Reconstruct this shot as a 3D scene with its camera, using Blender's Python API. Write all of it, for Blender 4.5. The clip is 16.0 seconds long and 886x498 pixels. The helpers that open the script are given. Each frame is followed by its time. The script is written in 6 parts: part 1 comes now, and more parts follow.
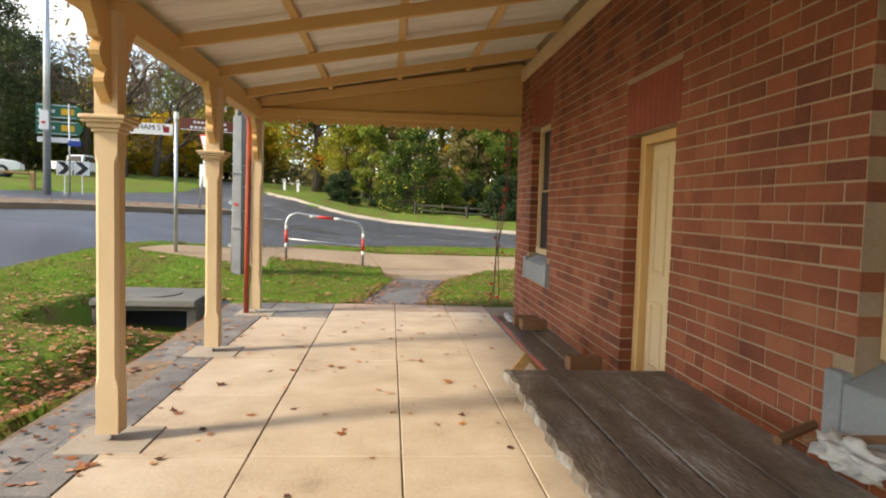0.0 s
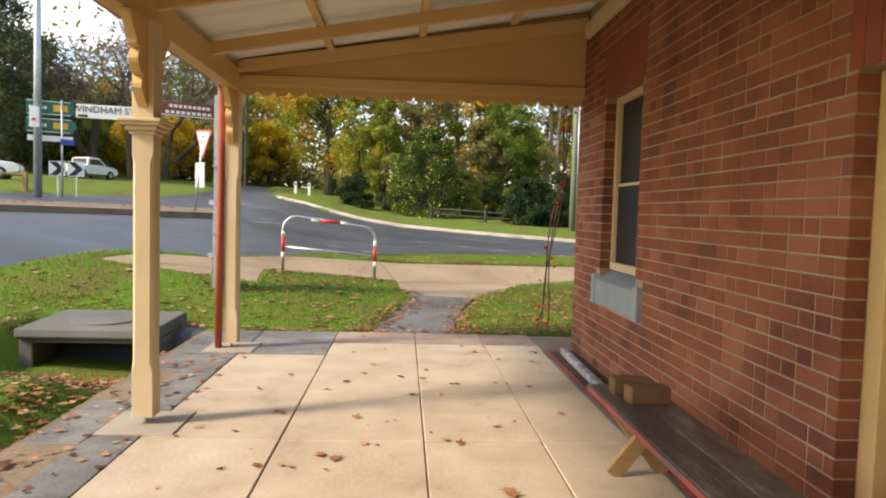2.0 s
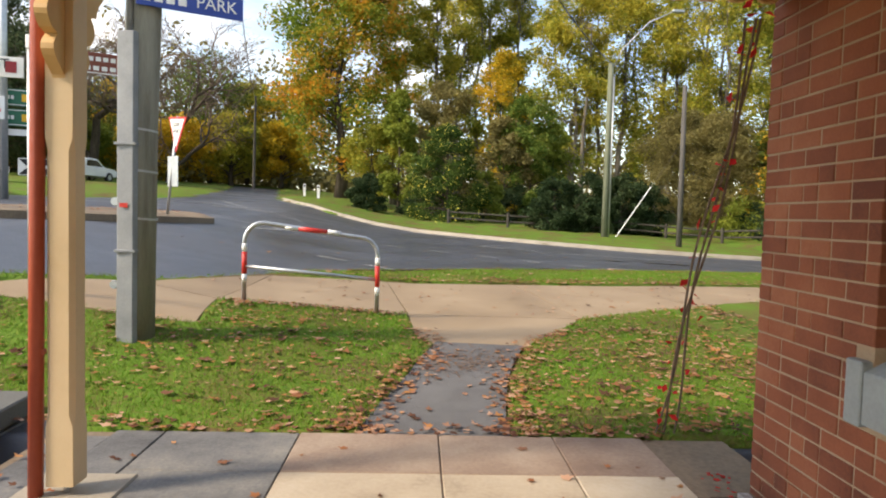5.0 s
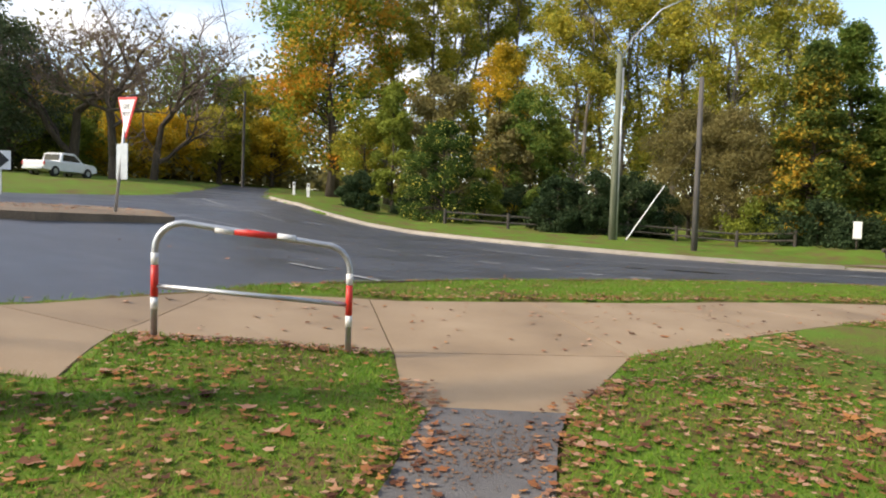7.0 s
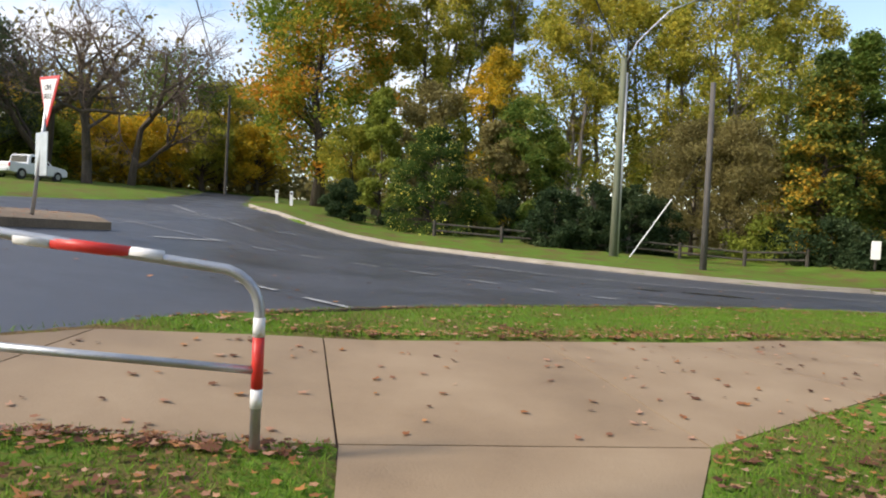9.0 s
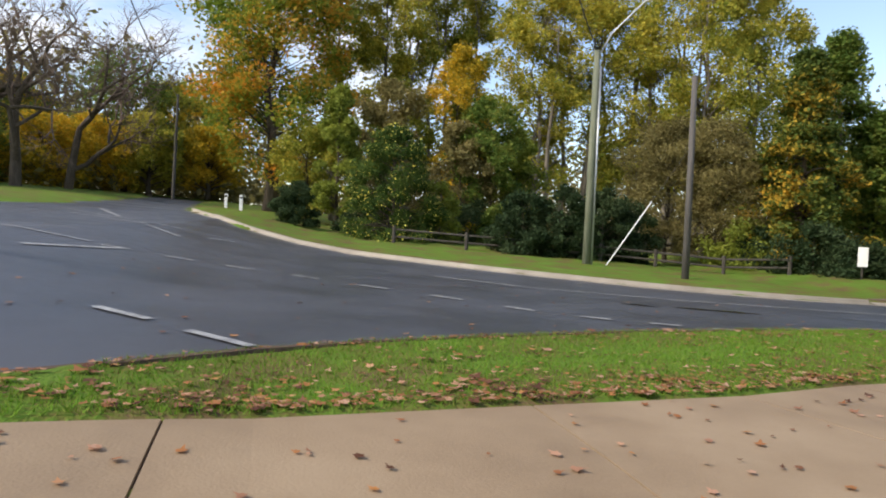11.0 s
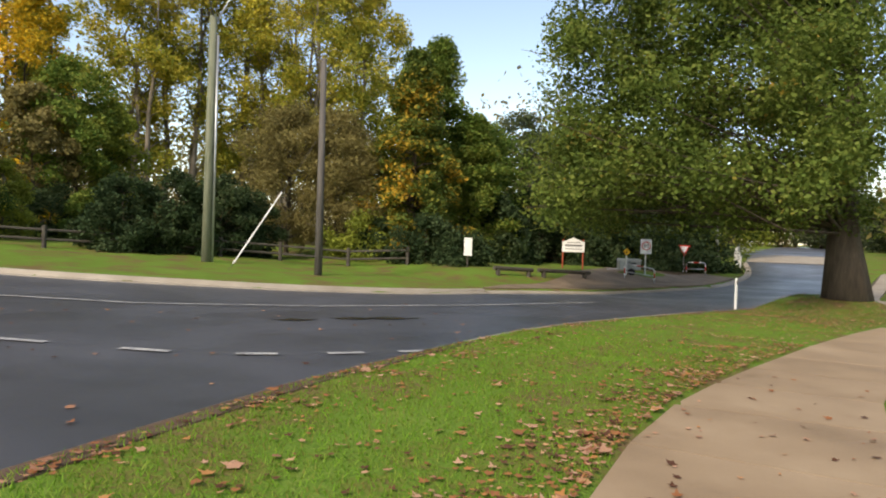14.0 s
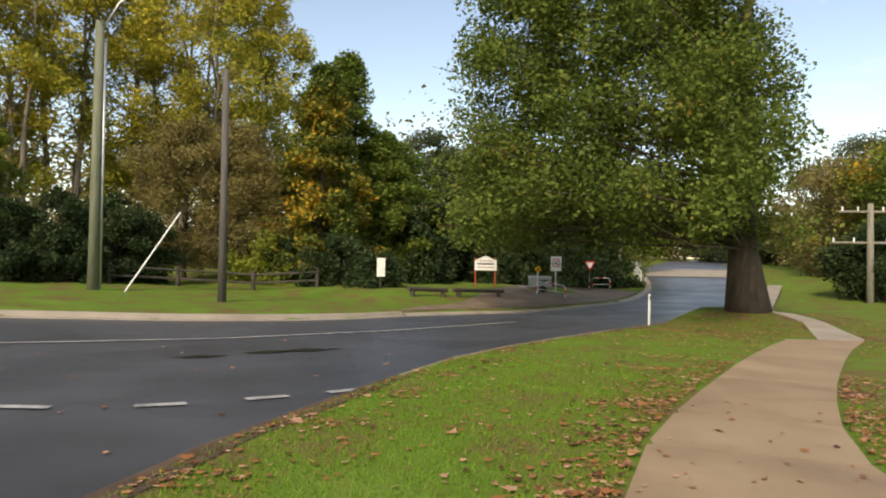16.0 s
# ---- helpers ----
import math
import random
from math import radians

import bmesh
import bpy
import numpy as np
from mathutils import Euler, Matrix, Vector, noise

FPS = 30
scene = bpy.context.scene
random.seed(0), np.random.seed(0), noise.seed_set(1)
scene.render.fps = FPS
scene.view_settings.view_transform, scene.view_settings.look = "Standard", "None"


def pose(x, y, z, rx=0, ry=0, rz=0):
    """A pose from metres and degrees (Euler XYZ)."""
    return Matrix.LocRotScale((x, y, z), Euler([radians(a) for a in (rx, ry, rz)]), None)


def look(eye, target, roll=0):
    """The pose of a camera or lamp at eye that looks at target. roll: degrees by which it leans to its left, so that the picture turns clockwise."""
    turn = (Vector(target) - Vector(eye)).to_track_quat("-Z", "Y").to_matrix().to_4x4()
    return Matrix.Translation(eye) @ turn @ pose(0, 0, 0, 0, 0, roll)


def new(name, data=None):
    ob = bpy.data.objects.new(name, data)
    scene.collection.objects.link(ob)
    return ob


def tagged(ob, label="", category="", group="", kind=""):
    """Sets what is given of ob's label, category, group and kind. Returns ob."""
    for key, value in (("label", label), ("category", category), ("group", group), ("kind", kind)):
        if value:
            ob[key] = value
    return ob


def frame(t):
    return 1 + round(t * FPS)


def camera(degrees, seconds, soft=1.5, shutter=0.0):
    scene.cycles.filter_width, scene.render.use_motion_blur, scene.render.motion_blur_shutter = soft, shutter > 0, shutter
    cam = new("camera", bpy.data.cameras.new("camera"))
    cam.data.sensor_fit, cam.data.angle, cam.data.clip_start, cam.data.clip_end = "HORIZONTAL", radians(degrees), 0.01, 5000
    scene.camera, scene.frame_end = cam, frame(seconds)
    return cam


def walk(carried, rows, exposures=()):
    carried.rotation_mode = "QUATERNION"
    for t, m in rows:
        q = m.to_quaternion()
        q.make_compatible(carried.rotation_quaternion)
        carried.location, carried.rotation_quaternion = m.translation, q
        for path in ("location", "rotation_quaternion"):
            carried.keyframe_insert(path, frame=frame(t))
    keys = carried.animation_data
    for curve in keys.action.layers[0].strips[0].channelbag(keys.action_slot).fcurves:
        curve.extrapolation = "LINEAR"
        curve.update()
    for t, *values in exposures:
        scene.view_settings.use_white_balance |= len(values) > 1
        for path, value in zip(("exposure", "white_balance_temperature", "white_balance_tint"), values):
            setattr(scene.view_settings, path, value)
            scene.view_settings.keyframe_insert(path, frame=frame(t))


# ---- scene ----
cam = camera(67.6, 16.0, soft=2.0)
PATH = [
    (0, (2.278, 0.3, 1.504), (2.439, 2.29, 1.381), 1.6),
    (0.5, (2.24, 0.865, 1.493), (2.389, 2.856, 1.376), 1.5),
    (1, (2.262, 1.446, 1.478), (2.403, 3.438, 1.364), 1.5),
    (1.5, (2.224, 2.011, 1.462), (2.353, 4.003, 1.349), 1.6),
    (2, (2.216, 2.588, 1.457), (2.336, 4.581, 1.346), 1.6),
    (2.5, (2.189, 3.171, 1.466), (2.298, 5.165, 1.359), 1.4),
    (3, (2.173, 3.74, 1.475), (2.268, 5.735, 1.37), 1.4),
    (3.5, (2.172, 4.314, 1.49), (2.261, 6.309, 1.388), 1.4),
    (4, (2.177, 4.879, 1.507), (2.252, 6.875, 1.402), 1.1),
    (4.2, (2.203, 5.131, 1.456), (2.274, 7.127, 1.357), 1.5),
    (6.3, (2.229, 7.698, 1.46), (2.307, 9.693, 1.354), 1.7),
    (6.5, (2.242, 7.936, 1.432), (2.325, 9.932, 1.33), 1.8),
    (7, (2.262, 8.553, 1.437), (2.351, 10.549, 1.338), 1.9),
    (7.5, (2.292, 9.149, 1.45), (2.391, 11.144, 1.356), 2.1),
    (8, (2.355, 9.728, 1.461), (2.461, 11.724, 1.374), 2.2),
    (8.5, (2.384, 10.297, 1.449), (2.486, 12.293, 1.373), 2.4),
    (8.7, (2.4, 10.529, 1.415), (2.508, 12.525, 1.346), 2.6),
    (10.8, (2.722, 13.283, 1.387), (2.921, 15.273, 1.352), 2.8),
    (11, (2.761, 13.527, 1.367), (2.986, 15.514, 1.334), 2.8),
    (11.5, (2.821, 14.126, 1.389), (3.132, 16.102, 1.358), 2.7),
    (12, (2.887, 14.695, 1.439), (3.413, 16.624, 1.407), 2.7),
    (12.5, (2.963, 15.222, 1.494), (3.733, 17.067, 1.475), 2.9),
    (13, (3.006, 15.673, 1.529), (4.007, 17.404, 1.511), 2.5),
    (13.5, (3.028, 16.064, 1.592), (4.198, 17.686, 1.569), 2.2),
    (14, (3.092, 16.442, 1.622), (4.371, 17.98, 1.599), 2.0),
    (14.5, (3.143, 16.777, 1.635), (4.489, 18.256, 1.625), 1.7),
    (15, (3.18, 17.045, 1.68), (4.581, 18.471, 1.689), 1.4),
    (15.5, (3.276, 17.211, 1.7), (4.724, 18.59, 1.723), 1.3),
    (16, (3.368, 17.328, 1.691), (4.854, 18.666, 1.731), 1.0),
]
EXPOSURES = [(0, 1.32, 7600, 12), (3.0, 1.35, 7600, 12), (4.6, 1.24, 7600, 12), (7.0, 1.04, 7300, 13), (11.0, 0.83, 6950, 13), (14.0, 0.87, 7700, 13), (16.0, 0.74, 8200, 13)]
walk(cam, [(t, look(eye, target, roll)) for t, eye, target, roll in PATH], EXPOSURES)

# ---- light ----
world = bpy.data.worlds.new("sky")
scene.world = world
world.use_nodes = True
wn, wl = world.node_tree.nodes, world.node_tree.links
wn.clear()
SUN_EL, SUN_AZ = radians(38), radians(-110)     # azimuth clockwise from +y
sky = wn.new("ShaderNodeTexSky")
sky.sky_type, sky.sun_disc, sky.sun_elevation, sky.sun_rotation = "NISHITA", False, SUN_EL, SUN_AZ
sky.air_density, sky.dust_density = 1.0, 0.6
wtc, wmap, wno, wramp, wmix = (wn.new(k) for k in ("ShaderNodeTexCoord", "ShaderNodeMapping", "ShaderNodeTexNoise", "ShaderNodeValToRGB", "ShaderNodeMix"))
wmap.inputs["Scale"].default_value = (1.1, 1.1, 3.2)
wmap.inputs["Location"].default_value = (0.35, 0.2, 0.1)
wno.inputs["Scale"].default_value, wno.inputs["Detail"].default_value, wno.inputs["Roughness"].default_value = 1.7, 7, 0.55
wramp.color_ramp.elements[0].position, wramp.color_ramp.elements[1].position = 0.50, 0.66
wmix.data_type = "RGBA"
wmix.inputs["B"].default_value = (4.6, 4.75, 5.1, 1)
wbg, wout = wn.new("ShaderNodeBackground"), wn.new("ShaderNodeOutputWorld")
wbg.inputs["Strength"].default_value = 0.15
wl.new(wtc.outputs["Generated"], wmap.inputs["Vector"])
wl.new(wmap.outputs["Vector"], wno.inputs["Vector"])
wl.new(wno.outputs["Fac"], wramp.inputs["Fac"])
wl.new(wramp.outputs["Color"], wmix.inputs["Factor"])
wl.new(sky.outputs["Color"], wmix.inputs["A"])
wl.new(wmix.outputs["Result"], wbg.inputs["Color"])
wl.new(wbg.outputs["Background"], wout.inputs["Surface"])
sun = new("sun", bpy.data.lights.new("sun", "SUN"))
sun.data.energy, sun.data.angle, sun.data.color = 2.25, radians(9), (1.0, 0.93, 0.82)
sun.matrix_world = look((math.sin(SUN_AZ) * math.cos(SUN_EL) * 50, math.cos(SUN_AZ) * math.cos(SUN_EL) * 50, math.sin(SUN_EL) * 50), (0, 0, 0))

# ---- materials ----
def ramp(nt, cols, pos=None):
    r = nt.nodes.new("ShaderNodeValToRGB")
    els = r.color_ramp.elements
    while len(els) < len(cols):
        els.new(0.5)
    for i, c in enumerate(cols):
        els[i].position = pos[i] if pos else i / (len(cols) - 1)
        els[i].color = (*c, 1)
    return r


def surface(name, cols, scale=3.0, fine=40.0, rough=0.8, bump=0.3, metal=0.0, rand=0.0, island=False, stretch=(1, 1, 1), pos=None, fine_amount=0.35, spec=0.4, depth=0.01, gloss_var=0.0):
    """Two-scale procedural surface in world metres: large noise picks the colour, fine noise grains it."""
    m = bpy.data.materials.new(name)
    m.use_nodes = True
    nt = m.node_tree
    nd, lk = nt.nodes, nt.links
    b = nd["Principled BSDF"]
    geo, mp = nd.new("ShaderNodeNewGeometry"), nd.new("ShaderNodeMapping")
    mp.inputs["Scale"].default_value = stretch
    lk.new(geo.outputs["Position"], mp.inputs["Vector"])
    n1, n2 = nd.new("ShaderNodeTexNoise"), nd.new("ShaderNodeTexNoise")
    n1.inputs["Scale"].default_value, n1.inputs["Detail"].default_value, n1.inputs["Roughness"].default_value = scale, 5, 0.6
    n2.inputs["Scale"].default_value, n2.inputs["Detail"].default_value = fine, 4
    for n in (n1, n2):
        lk.new(mp.outputs["Vector"], n.inputs["Vector"])
    fac = nd.new("ShaderNodeMath")
    fac.operation = "MULTIPLY_ADD"
    lk.new(n2.outputs["Fac"], fac.inputs[0])
    fac.inputs[1].default_value = fine_amount
    shift = nd.new("ShaderNodeMath")
    shift.operation = "ADD"
    lk.new(n1.outputs["Fac"], shift.inputs[0])
    shift.inputs[1].default_value = -fine_amount / 2
    lk.new(shift.outputs[0], fac.inputs[2])
    last = fac.outputs[0]
    if rand:
        info = nd.new("ShaderNodeNewGeometry") if island else nd.new("ShaderNodeObjectInfo")
        out = info.outputs["Random Per Island"] if island else info.outputs["Random"]
        r1 = nd.new("ShaderNodeMath")
        r1.operation = "MULTIPLY_ADD"
        lk.new(out, r1.inputs[0])
        r1.inputs[1].default_value = rand
        off = nd.new("ShaderNodeMath")
        off.operation = "ADD"
        lk.new(last, off.inputs[0])
        off.inputs[1].default_value = -rand / 2
        lk.new(off.outputs[0], r1.inputs[2])
        last = r1.outputs[0]
    cr = ramp(nt, cols, pos or [0.25 + 0.5 * i / max(1, len(cols) - 1) for i in range(len(cols))])
    lk.new(last, cr.inputs["Fac"])
    lk.new(cr.outputs["Color"], b.inputs["Base Color"])
    b.inputs["Roughness"].default_value, b.inputs["Metallic"].default_value, b.inputs["Specular IOR Level"].default_value = rough, metal, spec
    if gloss_var:
        mr = nd.new("ShaderNodeMapRange")
        mr.inputs["From Min"].default_value, mr.inputs["From Max"].default_value = 0.35, 0.65
        mr.inputs["To Min"].default_value, mr.inputs["To Max"].default_value = rough - gloss_var, rough + gloss_var
        lk.new(n1.outputs["Fac"], mr.inputs["Value"])
        lk.new(mr.outputs["Result"], b.inputs["Roughness"])
    if bump:
        bp = nd.new("ShaderNodeBump")
        bp.inputs["Strength"].default_value, bp.inputs["Distance"].default_value = bump, depth
        lk.new(n2.outputs["Fac"], bp.inputs["Height"])
        lk.new(bp.outputs["Normal"], b.inputs["Normal"])
    return m


def foliage(name, cols, scale=0.5, glow=0.35, rand=0.6, pos=None):
    """Leaves: colour by patch and by leaf, some light passing through."""
    m = bpy.data.materials.new(name)
    m.use_nodes = True
    nt = m.node_tree
    nd, lk = nt.nodes, nt.links
    b, out = nd["Principled BSDF"], nd["Material Output"]
    geo, n1 = nd.new("ShaderNodeNewGeometry"), nd.new("ShaderNodeTexNoise")
    n1.inputs["Scale"].default_value, n1.inputs["Detail"].default_value = scale, 3
    lk.new(geo.outputs["Position"], n1.inputs["Vector"])
    a = nd.new("ShaderNodeMath")
    a.operation = "MULTIPLY_ADD"
    lk.new(geo.outputs["Random Per Island"], a.inputs[0])
    a.inputs[1].default_value = rand
    o = nd.new("ShaderNodeMath")
    o.operation = "ADD"
    lk.new(n1.outputs["Fac"], o.inputs[0])
    o.inputs[1].default_value = -rand / 2
    lk.new(o.outputs[0], a.inputs[2])
    cols = [tuple(min(0.8, c * 1.55) for c in col) for col in cols]
    cr = ramp(nt, cols, pos or [0.15 + 0.7 * i / max(1, len(cols) - 1) for i in range(len(cols))])
    lk.new(a.outputs[0], cr.inputs["Fac"])
    lk.new(cr.outputs["Color"], b.inputs["Base Color"])
    b.inputs["Roughness"].default_value, b.inputs["Specular IOR Level"].default_value = 0.7, 0.12
    tr, mx = nd.new("ShaderNodeBsdfTranslucent"), nd.new("ShaderNodeMixShader")
    lk.new(cr.outputs["Color"], tr.inputs["Color"])
    mx.inputs["Fac"].default_value = glow
    lk.new(b.outputs["BSDF"], mx.inputs[1])
    lk.new(tr.outputs["BSDF"], mx.inputs[2])
    lk.new(mx.outputs["Shader"], out.inputs["Surface"])
    return m


def plain(name, col, rough=0.5, metal=0.0):
    return surface(name, [tuple(c * 0.9 for c in col), tuple(min(1, c * 1.06) for c in col)], 2.0, 60, rough, 0.08, metal)


# the blue cast in the asphalt tones imitates reflected sky
ASPHALT = surface("asphalt", [(0.036, 0.039, 0.049), (0.056, 0.060, 0.072), (0.076, 0.080, 0.092)], 0.35, 90, 0.42, 0.5, fine_amount=0.25, spec=0.5, depth=0.006, gloss_var=0.1)
PATH_BITUMEN = surface("bitumen_path", [(0.09, 0.085, 0.085), (0.17, 0.165, 0.16)], 1.5, 110, 0.8, 0.8, fine_amount=0.6)
GRASS_GROUND = surface("grass_ground", [(0.15, 0.10, 0.05), (0.13, 0.155, 0.03), (0.10, 0.19, 0.024), (0.15, 0.215, 0.04)], 0.9, 28, 0.95, 0.9, fine_amount=0.5, pos=[0.34, 0.46, 0.57, 0.72], depth=0.03, spec=0.1)
GRASS_BLADE = foliage("grass_blade", [(0.14, 0.115, 0.035), (0.075, 0.165, 0.014), (0.105, 0.205, 0.02), (0.15, 0.19, 0.035)], 1.1, 0.3)
CONCRETE_PATH = surface("footpath_concrete", [(0.225, 0.155, 0.092), (0.30, 0.213, 0.130), (0.36, 0.266, 0.170)], 0.9, 60, 0.75, 0.25, rand=0.12, fine_amount=0.2, gloss_var=0.1)
SLAB = surface("verandah_slab", [(0.30, 0.235, 0.165), (0.42, 0.335, 0.24), (0.47, 0.385, 0.285), (0.52, 0.44, 0.34)], 2.2, 35, 0.7, 0.25, rand=0.14, fine_amount=0.3, gloss_var=0.1)
STAINED_SLAB = surface("stained_end_slab", [(0.20, 0.13, 0.095), (0.29, 0.205, 0.15), (0.38, 0.29, 0.215)], 2.0, 40, 0.7, 0.3, rand=0.2, fine_amount=0.35)
BLUESTONE = surface("bluestone", [(0.075, 0.072, 0.07), (0.145, 0.14, 0.135), (0.25, 0.23, 0.20)], 2.4, 45, 0.75, 0.35, rand=0.2)
KERB = surface("kerb_concrete", [(0.25, 0.215, 0.17), (0.38, 0.335, 0.27)], 1.0, 50, 0.85, 0.3)
GREY_CONCRETE = surface("grey_concrete", [(0.09, 0.088, 0.08), (0.165, 0.16, 0.145)], 1.4, 60, 0.85, 0.35)
BRICK = surface("brick", [(0.125, 0.037, 0.022), (0.205, 0.062, 0.032), (0.265, 0.084, 0.042), (0.33, 0.122, 0.064)], 1.2, 70, 0.85, 0.5, rand=0.30, fine_amount=0.2, depth=0.004)
BRICK_J = surface("brick_joined", [(0.125, 0.037, 0.022), (0.205, 0.062, 0.032), (0.265, 0.084, 0.042), (0.33, 0.122, 0.064)], 1.2, 70, 0.85, 0.5, rand=0.30, island=True, fine_amount=0.2, depth=0.004)
LINTEL = surface("painted_lintel_brick", [(0.19, 0.042, 0.024), (0.28, 0.065, 0.036)], 2.0, 50, 0.7, 0.3, rand=0.15)
MORTAR = surface("mortar", [(0.281, 0.195, 0.129), (0.406, 0.304, 0.218)], 3.0, 90, 0.95, 0.5)
CREAM = surface("cream_paint", [(0.52, 0.38, 0.22), (0.60, 0.45, 0.275), (0.64, 0.495, 0.315)], 1.1, 35, 0.5, 0.12, fine_amount=0.15)
CREAM_DARK = surface("ochre_paint", [(0.56, 0.35, 0.145), (0.64, 0.42, 0.19)], 1.1, 35, 0.5, 0.12, fine_amount=0.15)
DOOR_PAINT = surface("door_paint", [(0.60, 0.46, 0.27), (0.68, 0.54, 0.34)], 1.0, 30, 0.4, 0.08, fine_amount=0.12)
SILL_PAINT = surface("grey_blue_sill", [(0.20, 0.22, 0.235), (0.30, 0.33, 0.345)], 2.0, 50, 0.55, 0.2)
ROOF_TIN = surface("galvanised_tin", [(0.58, 0.56, 0.52), (0.74, 0.72, 0.68), (0.82, 0.80, 0.77)], 1.0, 18, 0.6, 0.1, metal=0.0, stretch=(0.5, 6, 1))
RED_PAINT = surface("red_oxide_paint", [(0.30, 0.055, 0.028), (0.40, 0.085, 0.045)], 2.0, 40, 0.45, 0.1)
RED_EDGE = surface("worn_red_paint", [(0.10, 0.09, 0.09), (0.30, 0.06, 0.05), (0.36, 0.09, 0.07)], 5.0, 60, 0.7, 0.2)
SIGN_RED = plain("reflective_red", (0.62, 0.04, 0.03), 0.4)
SIGN_WHITE = plain("sign_white", (0.80, 0.80, 0.78), 0.45)
SIGN_GREEN = plain("sign_green", (0.01, 0.13, 0.075), 0.45)
SIGN_BROWN = plain("sign_brown", (0.20, 0.055, 0.035), 0.45)
SIGN_YELLOW = plain("sign_yellow", (0.75, 0.42, 0.02), 0.45)
SIGN_BLUE = plain("sign_blue", (0.02, 0.06, 0.30), 0.45)
SIGN_BLACK = plain("sign_black", (0.015, 0.015, 0.017), 0.45)
GALV = surface("galvanised_steel", [(0.38, 0.40, 0.42), (0.55, 0.57, 0.58)], 6.0, 80, 0.42, 0.05, metal=0.75)
GUARD_STEEL = surface("weathered_guard_steel", [(0.20, 0.21, 0.22), (0.31, 0.32, 0.33)], 4.0, 60, 0.55, 0.1, metal=0.2)
WHITE_PAINT = surface("white_paint", [(0.66, 0.66, 0.64), (0.82, 0.82, 0.80)], 3.0, 60, 0.5, 0.1)
ROAD_PAINT = surface("road_marking", [(0.12, 0.12, 0.125), (0.33, 0.33, 0.33), (0.50, 0.50, 0.48)], 4.0, 40, 0.6, 0.3, fine_amount=0.6)
PATCH = surface("wet_tar", [(0.006, 0.006, 0.008), (0.022, 0.022, 0.026)], 2.0, 40, 0.25, 0.2)
POLE_WOOD = surface("pole_wood", [(0.13, 0.12, 0.09), (0.22, 0.21, 0.165), (0.28, 0.27, 0.22)], 2.0, 30, 0.85, 0.4, stretch=(6, 6, 0.5))
POLE_GREEN = surface("treated_pole", [(0.085, 0.10, 0.06), (0.155, 0.17, 0.115), (0.20, 0.205, 0.15)], 2.0, 30, 0.85, 0.4, stretch=(6, 6, 0.5))
POLE_DARK = surface("dark_pole", [(0.06, 0.055, 0.05), (0.13, 0.12, 0.11)], 2.0, 30, 0.85, 0.4, stretch=(6, 6, 0.5))
# pale patches: weathered grey, plus wet sheen put into the colour
OLD_TABLE = surface("weathered_table_wood", [(0.06, 0.048, 0.038), (0.135, 0.108, 0.085), (0.24, 0.205, 0.17), (0.44, 0.42, 0.40)], 3.2, 26, 0.55, 0.5, stretch=(3.0, 0.7, 2), rand=0.12, pos=[0.28, 0.44, 0.60, 0.78], gloss_var=0.15)
OLD_EDGE = surface("worn_table_edge", [(0.12, 0.085, 0.06), (0.26, 0.21, 0.16), (0.48, 0.47, 0.44)], 7.0, 40, 0.7, 0.5)
RAW_WOOD = surface("raw_timber", [(0.26, 0.15, 0.06), (0.38, 0.235, 0.105)], 3.0, 30, 0.7, 0.3, stretch=(2, 2, 6))
BLOCK_WOOD = surface("brown_block", [(0.15, 0.075, 0.035), (0.24, 0.125, 0.06)], 4.0, 50, 0.65, 0.2)
GREY_BATTEN = surface("flaking_batten", [(0.16, 0.10, 0.085), (0.34, 0.32, 0.31), (0.62, 0.61, 0.60)], 7.0, 60, 0.8, 0.5)
SOIL = surface("soil", [(0.05, 0.03, 0.02), (0.12, 0.075, 0.045)], 3.0, 40, 0.95, 0.8)
BARK = surface("bark", [(0.035, 0.026, 0.019), (0.085, 0.065, 0.047), (0.13, 0.105, 0.08)], 2.0, 14, 0.95, 0.9, stretch=(3, 3, 0.5), depth=0.03)
BARK_PALE = surface("pale_bark", [(0.13, 0.11, 0.085), (0.24, 0.21, 0.165)], 2.0, 14, 0.95, 0.7, stretch=(3, 3, 0.5), depth=0.02)
FENCE_WOOD = surface("fence_wood", [(0.04, 0.034, 0.028), (0.085, 0.075, 0.06)], 3.0, 30, 0.9, 0.4)
CLOTH = surface("white_cloth", [(0.42, 0.41, 0.39), (0.62, 0.61, 0.58)], 5.0, 60, 0.9, 0.3)
CAR_WHITE = plain("car_white", (0.78, 0.78, 0.78), 0.25)
RUBBER = plain("rubber", (0.02, 0.02, 0.021), 0.8)
# near-black colour for the shade inside the house and the drain pit
SHADE_BLACK = plain("shade_black", (0.012, 0.012, 0.013), 0.9)
GLASS = bpy.data.materials.new("window_glass")
GLASS.use_nodes = True
GLASS.node_tree.nodes["Principled BSDF"].inputs["Base Color"].default_value = (0.012, 0.013, 0.016, 1)
GLASS.node_tree.nodes["Principled BSDF"].inputs["Roughness"].default_value = 0.12
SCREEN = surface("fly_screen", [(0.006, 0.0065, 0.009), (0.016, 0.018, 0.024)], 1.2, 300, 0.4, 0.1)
DEAD_LEAF = foliage("fallen_leaf", [(0.07, 0.03, 0.018), (0.16, 0.07, 0.038), (0.25, 0.13, 0.08), (0.35, 0.21, 0.14), (0.30, 0.135, 0.045), (0.20, 0.08, 0.035)], 0.7, 0.15, 1.0)
RED_LEAF = foliage("red_creeper_leaf", [(0.28, 0.01, 0.012), (0.5, 0.03, 0.025)], 1.0, 0.4)
